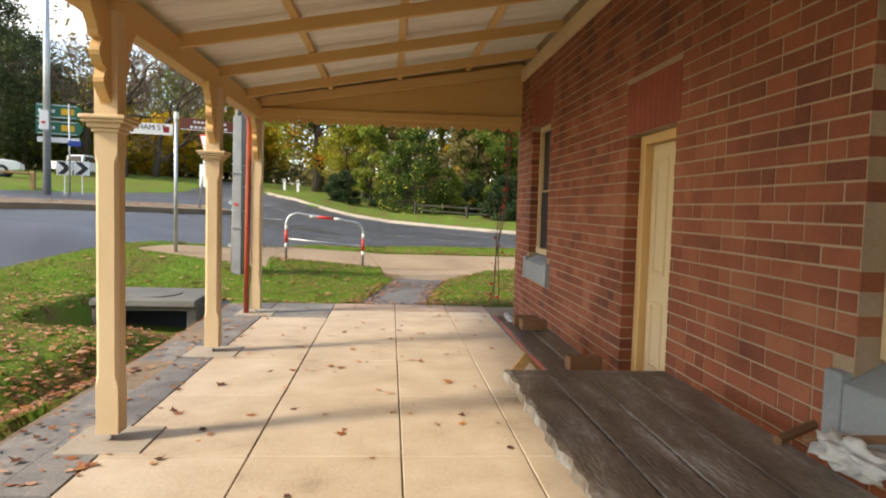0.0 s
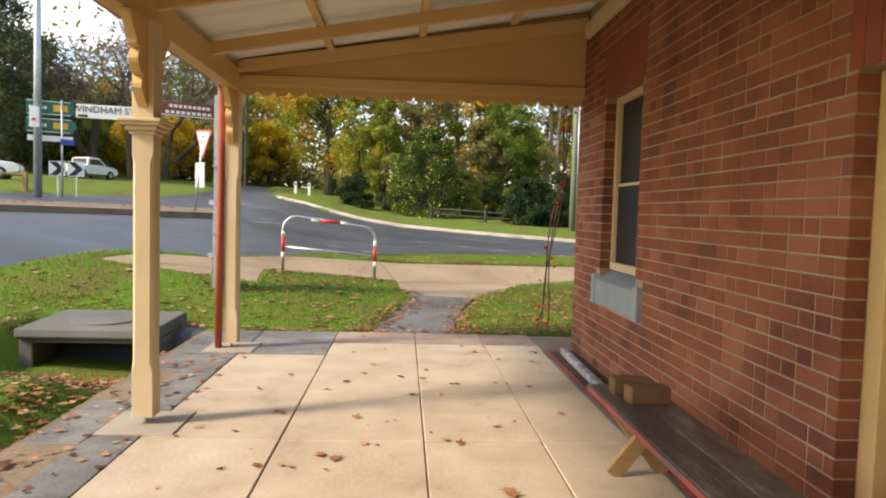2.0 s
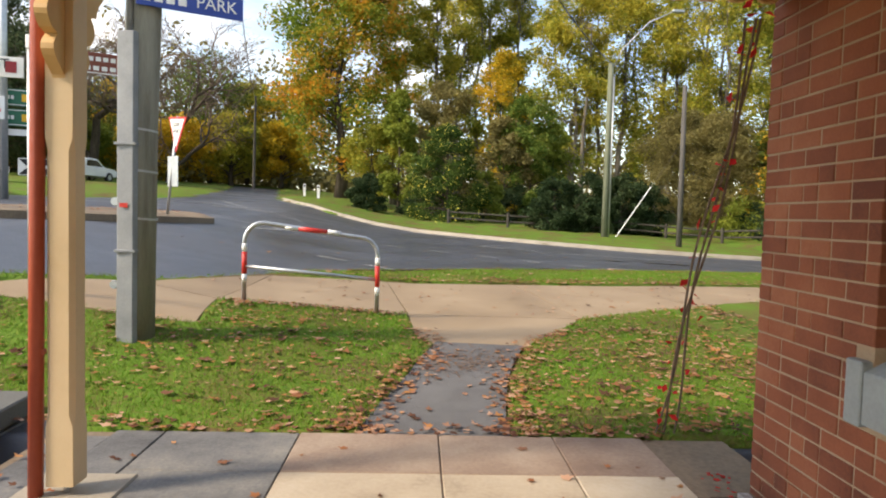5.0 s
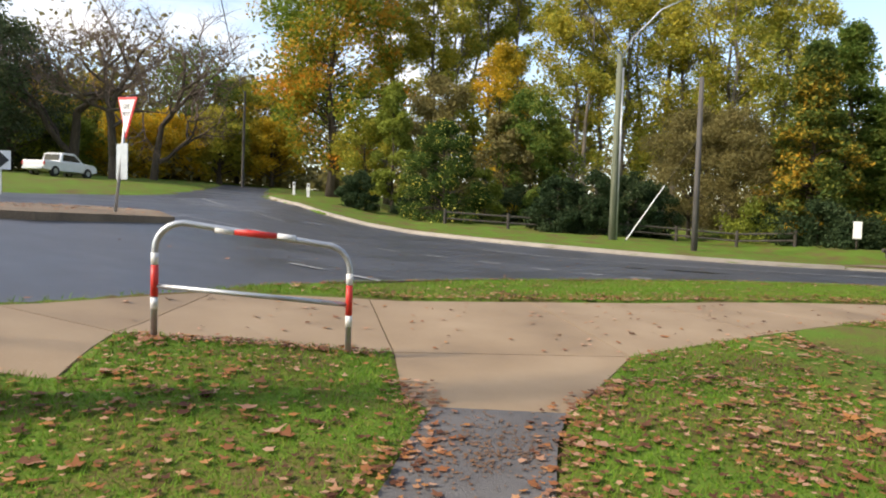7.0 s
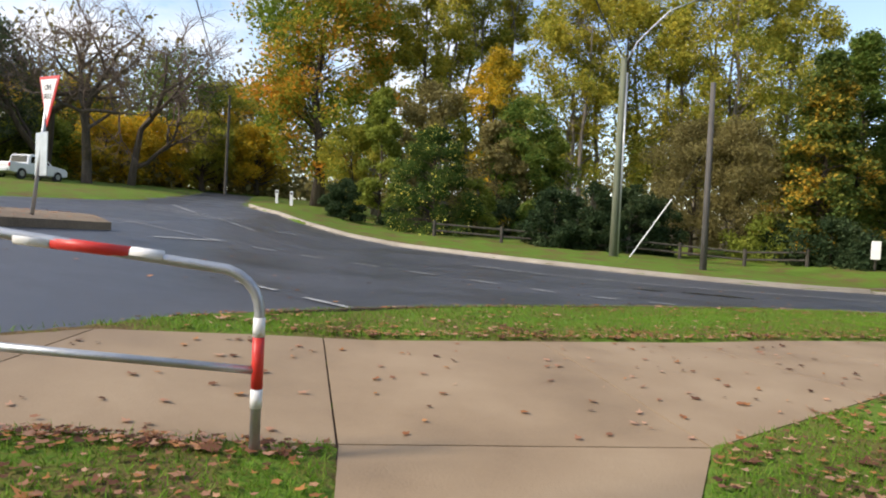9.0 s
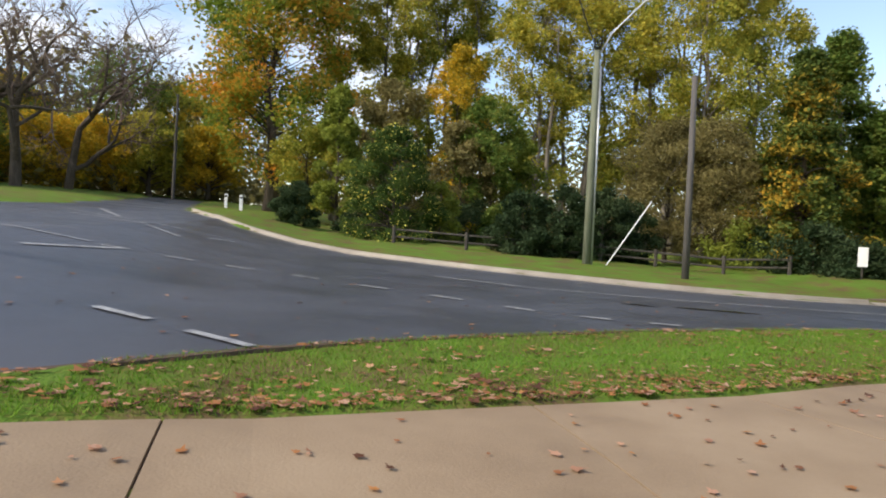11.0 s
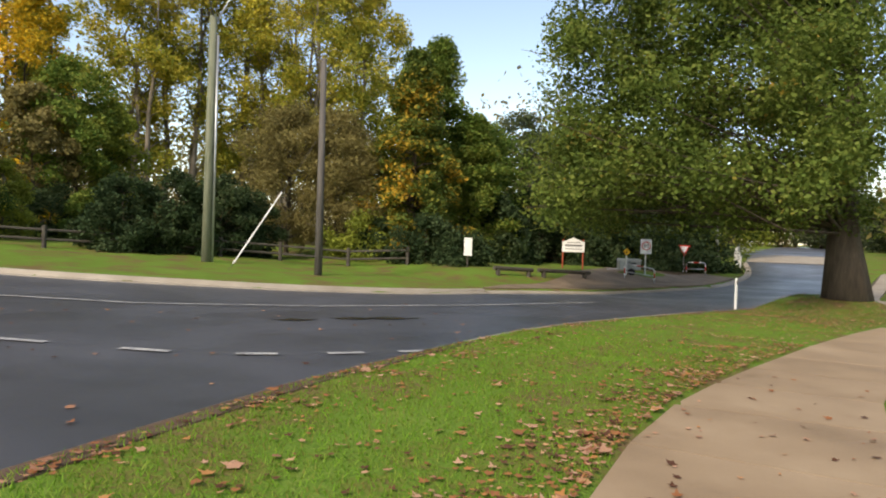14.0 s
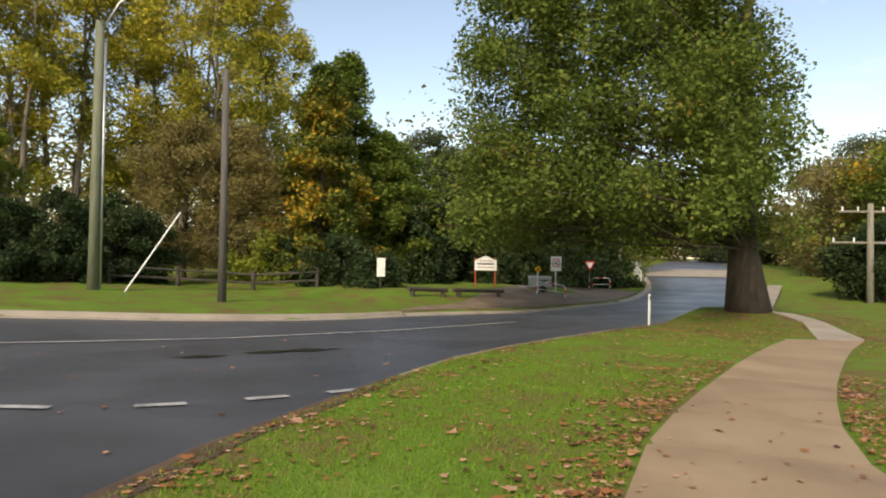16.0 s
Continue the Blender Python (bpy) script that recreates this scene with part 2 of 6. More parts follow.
LEAF_OAK = foliage("oak_leaf", [(0.040, 0.064, 0.013), (0.078, 0.112, 0.022), (0.13, 0.155, 0.036), (0.26, 0.15, 0.025)], 0.5, 0.35, 0.5, [0.2, 0.5, 0.8, 0.97])
LEAF_GREEN = foliage("green_leaf", [(0.042, 0.075, 0.014), (0.085, 0.13, 0.024), (0.16, 0.18, 0.036)], 0.4)
LEAF_SHRUB = foliage("dense_shrub_leaf", [(0.022, 0.045, 0.010), (0.045, 0.078, 0.016), (0.085, 0.115, 0.026)], 0.5)
LEAF_DARK = foliage("dark_leaf", [(0.015, 0.03, 0.012), (0.03, 0.05, 0.02), (0.05, 0.07, 0.03)], 0.5)
LEAF_PINE = foliage("pine_leaf", [(0.03, 0.045, 0.02), (0.055, 0.075, 0.035), (0.085, 0.095, 0.05)], 0.5)
LEAF_YG = foliage("yellow_green_leaf", [(0.125, 0.15, 0.022), (0.24, 0.23, 0.036), (0.38, 0.31, 0.045)], 0.25)
LEAF_YELLOW = foliage("yellow_leaf", [(0.17, 0.15, 0.02), (0.36, 0.25, 0.02), (0.50, 0.30, 0.025)], 0.3)
LEAF_ORANGE = foliage("orange_green_leaf", [(0.08, 0.13, 0.018), (0.17, 0.20, 0.028), (0.36, 0.24, 0.03), (0.50, 0.20, 0.025)], 0.2, 0.4, 0.28, [0.28, 0.48, 0.58, 0.72])
LEAF_AMBER = foliage("amber_leaf", [(0.05, 0.08, 0.02), (0.10, 0.12, 0.022), (0.33, 0.22, 0.03), (0.46, 0.25, 0.03)], 0.3, 0.35, 0.35, [0.3, 0.52, 0.66, 0.8])
LEAF_OLIVE = foliage("olive_leaf", [(0.085, 0.075, 0.028), (0.14, 0.12, 0.045), (0.19, 0.16, 0.06)], 0.4)
LEAF_LIME = foliage("lime_leaf", [(0.08, 0.105, 0.018), (0.15, 0.18, 0.03), (0.22, 0.24, 0.04)], 0.6)
FRUIT = foliage("yellow_blossom", [(0.42, 0.34, 0.05), (0.58, 0.48, 0.10)], 1.0, 0.2)
TWIG = surface("twig", [(0.12, 0.085, 0.065), (0.20, 0.145, 0.115)], 2.0, 20, 0.9, 0.0)

# ---- building helpers ----
def linked(name, bm, material, smooth=False):
    me = bpy.data.meshes.new(name)
    bm.to_mesh(me)
    bm.free()
    me.materials.append(material)
    if smooth:
        me.polygons.foreach_set("use_smooth", [True] * len(me.polygons))
    return new(name, me)


def root(name, at, label, category, group="", kind=""):
    ob = new(name)
    ob.location = at
    ob.empty_display_size = 0.1
    return tagged(ob, label, category, group, kind)


def origin(ob):
    v = Vector(ob.location)
    while ob.parent:
        ob = ob.parent
        v = v + ob.location
    return v


def part(name, bm, material, parent, label="", smooth=False):
    """One mesh, given in world places, as a part of a thing."""
    bm.transform(Matrix.Translation(-origin(parent)))
    ob = linked(name, bm, material, smooth)
    ob.parent = parent
    return tagged(ob, label)


def solo(name, bm, material, label, category, group="", kind="", smooth=False):
    return tagged(linked(name, bm, material, smooth), label, category, group, kind)


def box(x0, x1, y0, y1, z0, z1, bevel=0.0, bm=None, m=None):
    own = bmesh.new()
    bmesh.ops.create_cube(own, size=1)
    own.transform(Matrix.Translation(((x0 + x1) / 2, (y0 + y1) / 2, (z0 + z1) / 2)) @ Matrix.Diagonal((abs(x1 - x0), abs(y1 - y0), abs(z1 - z0), 1)))
    if bevel:
        bmesh.ops.bevel(own, geom=own.edges[:], offset=bevel, segments=1, affect="EDGES")
    if m is not None:
        own.transform(m)
    return merge(bm, own)


def merge(bm, own):
    if bm is None:
        return own
    me = bpy.data.meshes.new("tmp")
    own.to_mesh(me)
    own.free()
    bm.from_mesh(me)
    bpy.data.meshes.remove(me)
    return bm


def prism(poly, axis, a, b, bevel=0.0, bm=None):
    """A flat outline pushed along an axis from a to b. poly: pairs in the two other axes, in order."""
    own = bmesh.new()
    def at(p, v):
        return {"x": (v, p[0], p[1]), "y": (p[0], v, p[1]), "z": (p[0], p[1], v)}[axis]
    lo = [own.verts.new(at(p, a)) for p in poly]
    hi = [own.verts.new(at(p, b)) for p in poly]
    own.faces.new(lo)
    own.faces.new(hi)
    for i in range(len(poly)):
        j = (i + 1) % len(poly)
        own.faces.new((lo[i], lo[j], hi[j], hi[i]))
    bmesh.ops.recalc_face_normals(own, faces=own.faces[:])
    if bevel:
        bmesh.ops.bevel(own, geom=own.edges[:], offset=bevel, segments=1, affect="EDGES")
    return merge(bm, own)


def tube(pts, radii, n=8, bm=None, cap=True):
    own = bm if bm is not None else bmesh.new()
    pts = [Vector(p) for p in pts]
    if not hasattr(radii, "__len__"):
        radii = [radii] * len(pts)
    rings = []
    ref = None
    for i, p in enumerate(pts):
        d = (pts[min(i + 1, len(pts) - 1)] - pts[max(i - 1, 0)]).normalized()
        if ref is None:
            ref = d.orthogonal().normalized()
        ref = (ref - d * ref.dot(d)).normalized()
        side = d.cross(ref)
        rings.append([own.verts.new(p + (ref * math.cos(2 * math.pi * k / n) + side * math.sin(2 * math.pi * k / n)) * radii[i]) for k in range(n)])
    for r0, r1 in zip(rings, rings[1:]):
        for k in range(n):
            own.faces.new((r0[k], r0[(k + 1) % n], r1[(k + 1) % n], r1[k]))
    if cap and n > 2:
        own.faces.new(rings[0][::-1])
        own.faces.new(rings[-1])
    return own


def writing(text, size, m, material, parent, name="lettering"):
    cu = bpy.data.curves.new(name, "FONT")
    cu.body, cu.size, cu.align_x, cu.align_y, cu.extrude = text, size, "CENTER", "CENTER", 0.002
    tmp = bpy.data.objects.new(name, cu)
    me = bpy.data.meshes.new_from_object(tmp)
    bpy.data.objects.remove(tmp)
    me.materials.append(material)
    ob = new(name, me)
    ob.parent = parent
    ob.matrix_local = Matrix.Translation(-origin(parent)) @ m
    return ob


def facing(x, y, z, yaw):
    """Frame of an upright board: local x across, local y up, local z towards the viewer."""
    return Matrix.Translation((x, y, z)) @ Matrix.Rotation(radians(yaw), 4, "Z") @ Matrix.Rotation(radians(90), 4, "X")


def plate(w, h, d, m, bevel=0.0, shape=None):
    """A board w by h, d thick, in the frame m."""
    poly = shape or [(-w / 2, -h / 2), (w / 2, -h / 2), (w / 2, h / 2), (-w / 2, h / 2)]
    bm = prism(poly, "z", -d / 2, d / 2, bevel)
    bm.transform(m)
    return bm


# ---- lie of the land ----
def eased(v):
    c = np.clip(v, 0, 1)
    return c * c * (3 - 2 * c)


def ground_height(x, y):
    x, y = np.asarray(x, float), np.asarray(y, float)
    d = 2 - x
    side = np.interp(d, [-150, -90, -70, -58, -47, -38, -23, 0, 2, 6, 10, 26, 60, 200], [2.6, 1.7, 1.1, 0.45, -0.42, -0.66, -0.68, 0, 0.2, 0.88, 1.05, 1.9, 3, 5])
    fade = np.clip(1 - (x - 14) / 20, 0, 1)
    base = 0.17 + 0.012 * (y - 14.5) + 0.03 * fade * (np.clip(y, 30, 90) - 30)
    base = base + np.interp(y, [14.5, 17, 20, 26, 34, 38], [0, 0.08, 0.08, 0.03, 0, -0.08])
    park_bank = 0.55 * eased((y - 35.2) / 3.0) * np.clip((x - 19) / 4, 0, 1) * np.clip((42 - x) / 6, 0, 1)
    oak_mound = 0.32 * np.exp(-((x - 30.4) ** 2 + (y - 25.7) ** 2) / 16)
    k = eased((y - 10.5) / 3.2)
    near = -0.03 + 0.03 * np.clip(d - 1, 0, 20)
    return near * (1 - k) + (base + park_bank + oak_mound + side) * k


def gz(x, y):
    return float(ground_height(x, y))


def poly_distance(px, py, poly):
    """Signed distance to an outline, negative inside."""
    best = np.full(px.shape, 1e9)
    inside = np.zeros(px.shape, bool)
    for (ax, ay), (bx, by) in zip(poly, poly[1:] + poly[:1]):
        ex, ey = bx - ax, by - ay
        t = np.clip(((px - ax) * ex + (py - ay) * ey) / (ex * ex + ey * ey + 1e-12), 0, 1)
        best = np.minimum(best, np.hypot(px - ax - t * ex, py - ay - t * ey))
        cross = ((ay > py) != (by > py)) & (px < (bx - ax) * (py - ay) / (by - ay + 1e-12) + ax)
        inside ^= cross
    return np.where(inside, -best, best)


ROAD_NEAR = [(-60, -22), (-25, -1), (-12, 6.5), (-4, 11.5), (-1.24, 14.33), (-0.4, 15.92), (0.33, 17.35), (0.95, 18.2), (1.76, 19.3), (2.7, 20.1), (4.3, 21.1), (6.2, 22.22), (8.1, 23.12), (9.83, 23.9), (11.9, 24.75), (14.4, 25.42), (17.6, 26.05), (21.9, 26.7), (27, 27.1), (36.3, 28.7), (48, 32), (63, 37), (85, 45), (125, 58)]
KERB_LINE = [(58, 42.9), (51.8, 39.5), (44.6, 36.6), (35, 33.6), (28.6, 32.9), (22.3, 32.9), (18.4, 32.6), (16.3, 32.2), (13.9, 32.2), (12.3, 32.5), (10.7, 32.9), (9.1, 33.6), (7.6, 34.2), (5.9, 35.3), (4.1, 36.9), (2.0, 38.8), (-0.2, 40.2), (-2.6, 42), (-5.2, 47), (-7.4, 53)]
ROAD = ROAD_NEAR + [(125, 67), (85, 54), (68, 47.2)] + KERB_LINE + [(-9.4, 62), (-14, 85), (-20, 85), (-14.5, 62), (-11.6, 46), (-12.4, 34.4), (-18, 27), (-30, 17), (-60, -6)]
SLABS_OUT = [[(-2.4, 12.75), (-0.02, 12.87), (-0.16, 14.07), (-1.2, 14.2)], [(-1.2, 14.2), (-0.16, 14.07), (-0.04, 16.4), (-0.4, 15.75)], [(2.11, 14.59), (2.2, 13.3), (2.4, 12.98), (3.38, 13.02), (3.77, 13.69), (4.42, 14.9)]]
PAVE_NEAR = [(-0.16, 14.07), (2.11, 14.59), (4.42, 14.9), (6.6, 16.4), (8.3, 17.5), (9.9, 18.35), (11.4, 18.85), (13, 19.22), (14.9, 19.6), (16.8, 19.92), (19.2, 20.3), (22.1, 20.7), (25.7, 21.05)]
PAVE_FAR = [(-0.04, 16.4), (1.7, 17.24), (3.94, 18.0), (5.89, 18.65), (7.4, 19.35), (9.0, 19.93), (10.6, 20.35), (12.3, 20.72), (14.1, 21.08), (16.2, 21.5), (18.3, 21.86), (21.0, 22.28), (23.8, 22.62)]
for i in range(len(PAVE_NEAR) - 1):
    SLABS_OUT.append([PAVE_NEAR[i], PAVE_NEAR[i + 1], PAVE_FAR[i + 1], PAVE_FAR[i]])
FAR_PATH = [(25.7, 21.0), (29.4, 22.85), (32.6, 25.2), (37.5, 26.8), (55, 31), (55, 32), (37, 27.5), (31.9, 25.7), (28.5, 23.3), (24.6, 22.0)]
BITUMEN = [(1.82, 10.4), (2.86, 10.4), (3.02, 11.8), (3.38, 13.0), (2.4, 13.0), (2.15, 11.8)]
ISLAND = [(-3.3, 24.2), (-3.9, 19.6), (-9, 13.5), (-11.5, 13.8), (-7.2, 20), (-5.8, 25.2), (-4.4, 25.6)]


def axis_lines(marks):
    out = []
    for (a, step), (b, _) in zip(marks, marks[1:]):
        out += list(np.arange(a, b - 1e-6, step))
    return np.array(out + [marks[-1][0]])


GX = axis_lines([(-420, 40), (-100, 8), (-30, 1.0), (-6, 0.16), (12, 0.5), (36, 1.5), (66, 6), (150, 40), (430, 40)])
GY = axis_lines([(-220, 30), (-40, 6), (-6, 0.7), (2.9, 0.3), (9.5, 0.14), (25.5, 0.4), (54, 2.0), (90, 10), (150, 40), (470, 40)])
MX, MY = np.meshgrid(GX, GY)
MZ = ground_height(MX, MY)


def hard_distance(px, py):
    d = poly_distance(px, py, ROAD)
    for p in SLABS_OUT + [FAR_PATH, BITUMEN]:
        d = np.minimum(d, poly_distance(px, py, p))
    return d


def grid_sheet(name, zz, material, label, category):
    ny, nx = zz.shape
    co = np.stack([MX, MY, zz], -1).reshape(-1, 3)
    idx = np.arange(nx * ny).reshape(ny, nx)
    quads = np.stack([idx[:-1, :-1], idx[:-1, 1:], idx[1:, 1:], idx[1:, :-1]], -1).reshape(-1, 4)
    me = bpy.data.meshes.new(name)
    me.vertices.add(len(co))
    me.vertices.foreach_set("co", co.ravel())
    me.loops.add(quads.size)
    me.loops.foreach_set("vertex_index", quads.ravel())
    me.polygons.add(len(quads))
    me.polygons.foreach_set("loop_start", np.arange(0, quads.size, 4))
    me.polygons.foreach_set("loop_total", np.full(len(quads), 4))
    me.update(calc_edges=True)
    me.polygons.foreach_set("use_smooth", np.ones(len(quads), bool))
    me.materials.append(material)
    return tagged(new(name, me), label, category, "", "structure")


SD = hard_distance(MX, MY)
SD_ROAD = poly_distance(MX, MY, ROAD)
LIFT = np.where((MY > 27) & (MX < 40), 0.10, 0.025)
BUMPS = 0.02 * np.sin(MX * 2.1 + 1.3 * np.sin(MY * 1.7)) * np.clip(SD, 0, 1)
offset_ground = np.clip(0.6 * SD, -0.10, LIFT) + BUMPS
# the strip below the verandah, and the leaf-filled drain beside it
under = (MX > -0.12) & (MX < 16) & (MY < 10.45)
drain = np.clip(1 - np.abs(MX + 0.42 - 0.15 * np.sin(MY)) / 0.42, 0, 1) * np.clip((10.35 - MY) / 0.5, 0, 1) * np.clip((MY + 1) / 0.5, 0, 1)
pit_hole = np.clip((MX + 2.15) / 0.3, 0, 1) * np.clip((-0.1 - MX) / 0.2, 0, 1) * np.clip((MY - 8.0) / 0.8, 0, 1) * np.clip((10.7 - MY) / 0.1, 0, 1)
offset_ground = np.where(under, -0.35, offset_ground - np.maximum(0.24 * drain, 0.4 * pit_hole))
ground = grid_sheet("ground", MZ + offset_ground, GRASS_GROUND, "green lawn with bare patches", "lawn")
road_z = MZ - 0.03 - 0.5 * ((MY < 10.3) & (MX > -3))
road = grid_sheet("road", road_z, ASPHALT, "dark damp asphalt road", "road")

DIRT = surface("gravel_dirt", [(0.10, 0.075, 0.05), (0.19, 0.14, 0.095), (0.27, 0.20, 0.13)], 0.6, 30, 0.95, 0.6, fine_amount=0.5)


def draped(name, poly, material, lift, thick, inset=0.0, parent=None):
    """A slab whose top follows the land."""
    cx, cy = sum(p[0] for p in poly) / len(poly), sum(p[1] for p in poly) / len(poly)
    pts = []
    for x, y in poly:
        d = math.hypot(x - cx, y - cy)
        k = 1 - inset * 1.5 / d
        pts.append((cx + (x - cx) * k, cy + (y - cy) * k))
    bm = bmesh.new()
    top = [bm.verts.new((x, y, gz(x, y) + lift)) for x, y in pts]
    low = [bm.verts.new((x, y, gz(x, y) + lift - thick)) for x, y in pts]
    f = bm.faces.new(top)
    for i in range(len(pts)):
        j = (i + 1) % len(pts)
        bm.faces.new((top[j], top[i], low[i], low[j]))
    bmesh.ops.recalc_face_normals(bm, faces=bm.faces[:])
    cut = bmesh.ops.triangulate(bm, faces=[f])["faces"]
    bmesh.ops.subdivide_edges(bm, edges=list({e for g in cut for e in g.edges}), cuts=4, use_grid_fill=True)
    for v in bm.verts:
        if v.co.z > gz(v.co.x, v.co.y) + lift - thick + 0.01:
            v.co.z = gz(v.co.x, v.co.y) + lift
    return bm


# ---- outdoor paving ----
footpath = root("pavement", (3, 16, 0), "buff concrete footpath with tooled joints", "footpath", "", "structure")
for p in SLABS_OUT:
    part("slab", draped("slab", p, CONCRETE_PATH, 0.004, 0.12, 0.008), CONCRETE_PATH, footpath)
bedding = bmesh.new()
for p in SLABS_OUT:
    merge(bedding, draped("bed", p, SOIL, -0.012, 0.1))
part("joint_bed", bedding, SOIL, footpath)
solo("path", draped("p", FAR_PATH, KERB, 0.01, 0.1), KERB, "narrow pale footpath leading downhill", "footpath", kind="structure")
bm = bmesh.new()
rows_b = [(1.82, 2.86, 10.38), (1.9, 2.9, 11.0), (2.12, 3.02, 11.8), (2.28, 3.18, 12.5), (2.42, 3.36, 13.02)]
vs = [[bm.verts.new((x0 + (x1 - x0) * k / 6, y, gz(x0 + (x1 - x0) * k / 6, y) + 0.012)) for k in range(7)] for x0, x1, y in rows_b]
for a, b in zip(vs, vs[1:]):
    for k in range(6):
        bm.faces.new((a[k], a[k + 1], b[k + 1], b[k]))
solo("bitumen_path", bm, PATH_BITUMEN, "short worn bitumen path through the lawn", "path", kind="structure")


def swept(line, profile, material, name):
    """A profile of (offset to the left, height) carried along a line on the ground."""
    bm = bmesh.new()
    rings = []
    dense = []
    for (ax, ay), (bx, by) in zip(line, line[1:]):
        n = max(1, int(math.hypot(bx - ax, by - ay) / 0.8))
        dense += [(ax + (bx - ax) * k / n, ay + (by - ay) * k / n) for k in range(n)]
    dense.append(line[-1])
    for i, (x, y) in enumerate(dense):
        ax, ay = dense[max(0, i - 1)]
        bx, by = dense[min(len(dense) - 1, i + 1)]
        n = math.hypot(bx - ax, by - ay)
        nx, ny = -(by - ay) / n, (bx - ax) / n
        rings.append([bm.verts.new((x + nx * o, y + ny * o, gz(x, y) + h)) for o, h in profile])
    for a, b in zip(rings, rings[1:]):
        for k in range(len(profile) - 1):
            bm.faces.new((a[k], a[k + 1], b[k + 1], b[k]))
    bmesh.ops.recalc_face_normals(bm, faces=bm.faces[:])
    return bm


def smoothed(line, rounds=2):
    for _ in range(rounds):
        out = [line[0]]
        for a, b in zip(line, line[1:]):
            out += [(a[0] * 0.75 + b[0] * 0.25, a[1] * 0.75 + b[1] * 0.25), (a[0] * 0.25 + b[0] * 0.75, a[1] * 0.25 + b[1] * 0.75)]
        line = out + [line[-1]]
    return line


solo("kerb", swept(smoothed(KERB_LINE[6:]), [(0.2, -0.1), (0.18, -0.015), (0.05, 0.0), (0.0, 0.095), (-0.02, 0.112), (-0.15, 0.115), (-0.17, -0.1)][::-1], KERB, "kerb"), KERB, "pale concrete kerb and channel along the far verge", "kerb", kind="structure")
solo("kerb", swept(smoothed(KERB_LINE[:7]), [(0.25, -0.1), (0.2, 0.0), (0.0, 0.05), (-0.2, 0.05), (-0.22, -0.1)][::-1], KERB, "kerb"), KERB, "low worn concrete road edging", "kerb", kind="structure")
solo("road_edge", swept(ROAD_NEAR[7:14], [(-0.24, -0.05), (-0.19, 0.036), (-0.07, 0.03), (0.02, 0.0), (0.05, -0.05)], SOIL, "road_edge"), SOIL, "strip of bare brown dirt along the road", "ground", kind="structure")
solo("kerb", swept([(9.83, 23.95), (11.9, 24.8), (14.4, 25.48), (17.6, 26.12), (21.9, 26.78)], [(-0.04, -0.1), (-0.035, 0.012), (0.01, 0.014), (0.02, -0.1)], KERB, "kerb"), KERB, "thin concrete edging beside the verge", "kerb", kind="structure")
solo("road_edge", swept(ROAD_NEAR[6:18], [(-0.1, -0.05), (-0.04, 0.012), (0.06, 0.008), (0.15, -0.012), (0.22, -0.034)], SOIL, "edge"), SOIL, "crumbling dirt edge between asphalt and grass", "road edge", kind="structure")
island = solo("traffic_island", draped("i", ISLAND, DIRT, 0.12, 0.3), DIRT, "raised traffic island edged in concrete, littered with leaves", "traffic island", kind="structure")


def stripe(a, b, w, name="road_line"):
    bm = bmesh.new()
    n = max(2, int(math.hypot(b[0] - a[0], b[1] - a[1]) / 0.25))
    dx, dy = b[0] - a[0], b[1] - a[1]
    ln = math.hypot(dx, dy)
    nx, ny = -dy / ln * w / 2, dx / ln * w / 2
    rows = []
    for i in range(n + 1):
        x, y = a[0] + dx * i / n, a[1] + dy * i / n
        rows.append([bm.verts.new((x + s * nx, y + s * ny, gz(x + s * nx, y + s * ny) - 0.012)) for s in (1, 0, -1)])
    for r0, r1 in zip(rows, rows[1:]):
        for k in range(2):
            bm.faces.new((r0[k], r0[k + 1], r1[k + 1], r1[k]))
    return bm


def road_stripe(a, b, w=0.14):
    solo("road_line", stripe(a, b, w), ROAD_PAINT, "worn white painted road line", "road marking", "road lines", "structure")


for a, b in [((0.03, 20.62), (0.66, 20.28)), ((1.12, 19.94), (1.77, 19.58)), ((-1.23, 27.2), (-0.75, 27.5)), ((-0.19, 27.83), (0.38, 28.05)), ((1.17, 27.98), (1.77, 27.9)), ((2.6, 27.3), (3.2, 26.85)), ((4.0, 26.11), (4.53, 25.6)), ((5.19, 24.9), (5.64, 24.5)), ((6.28, 24.1), (6.75, 23.93)), ((7.35, 23.77), (7.83, 23.68)), ((8.33, 23.59), (8.74, 23.54)), ((-4.2, 27.0), (-2.6, 27.1))]:
    road_stripe(a, b)
for a, b in [((4.6, 31.3), (6.7, 30.15)), ((6.7, 30.15), (10.3, 29.35)), ((10.3, 29.35), (15.0, 29.3)), ((15.0, 29.3), (20.9, 29.9)), ((-2.64, 24.57), (-1.93, 27.17)), ((-4.24, 35.17), (-3.08, 35.08)), ((-1.9, 33.72), (-1.31, 34.51)), ((-2.31, 26.84), (-1.87, 27.17)), ((-8.93, 43.94), (-6.04, 38.21)), ((-8.98, 40.88), (-5.01, 36.57)), ((-7.7, 38.17), (-2.32, 32.35))]:
    road_stripe(a, b, 0.12)
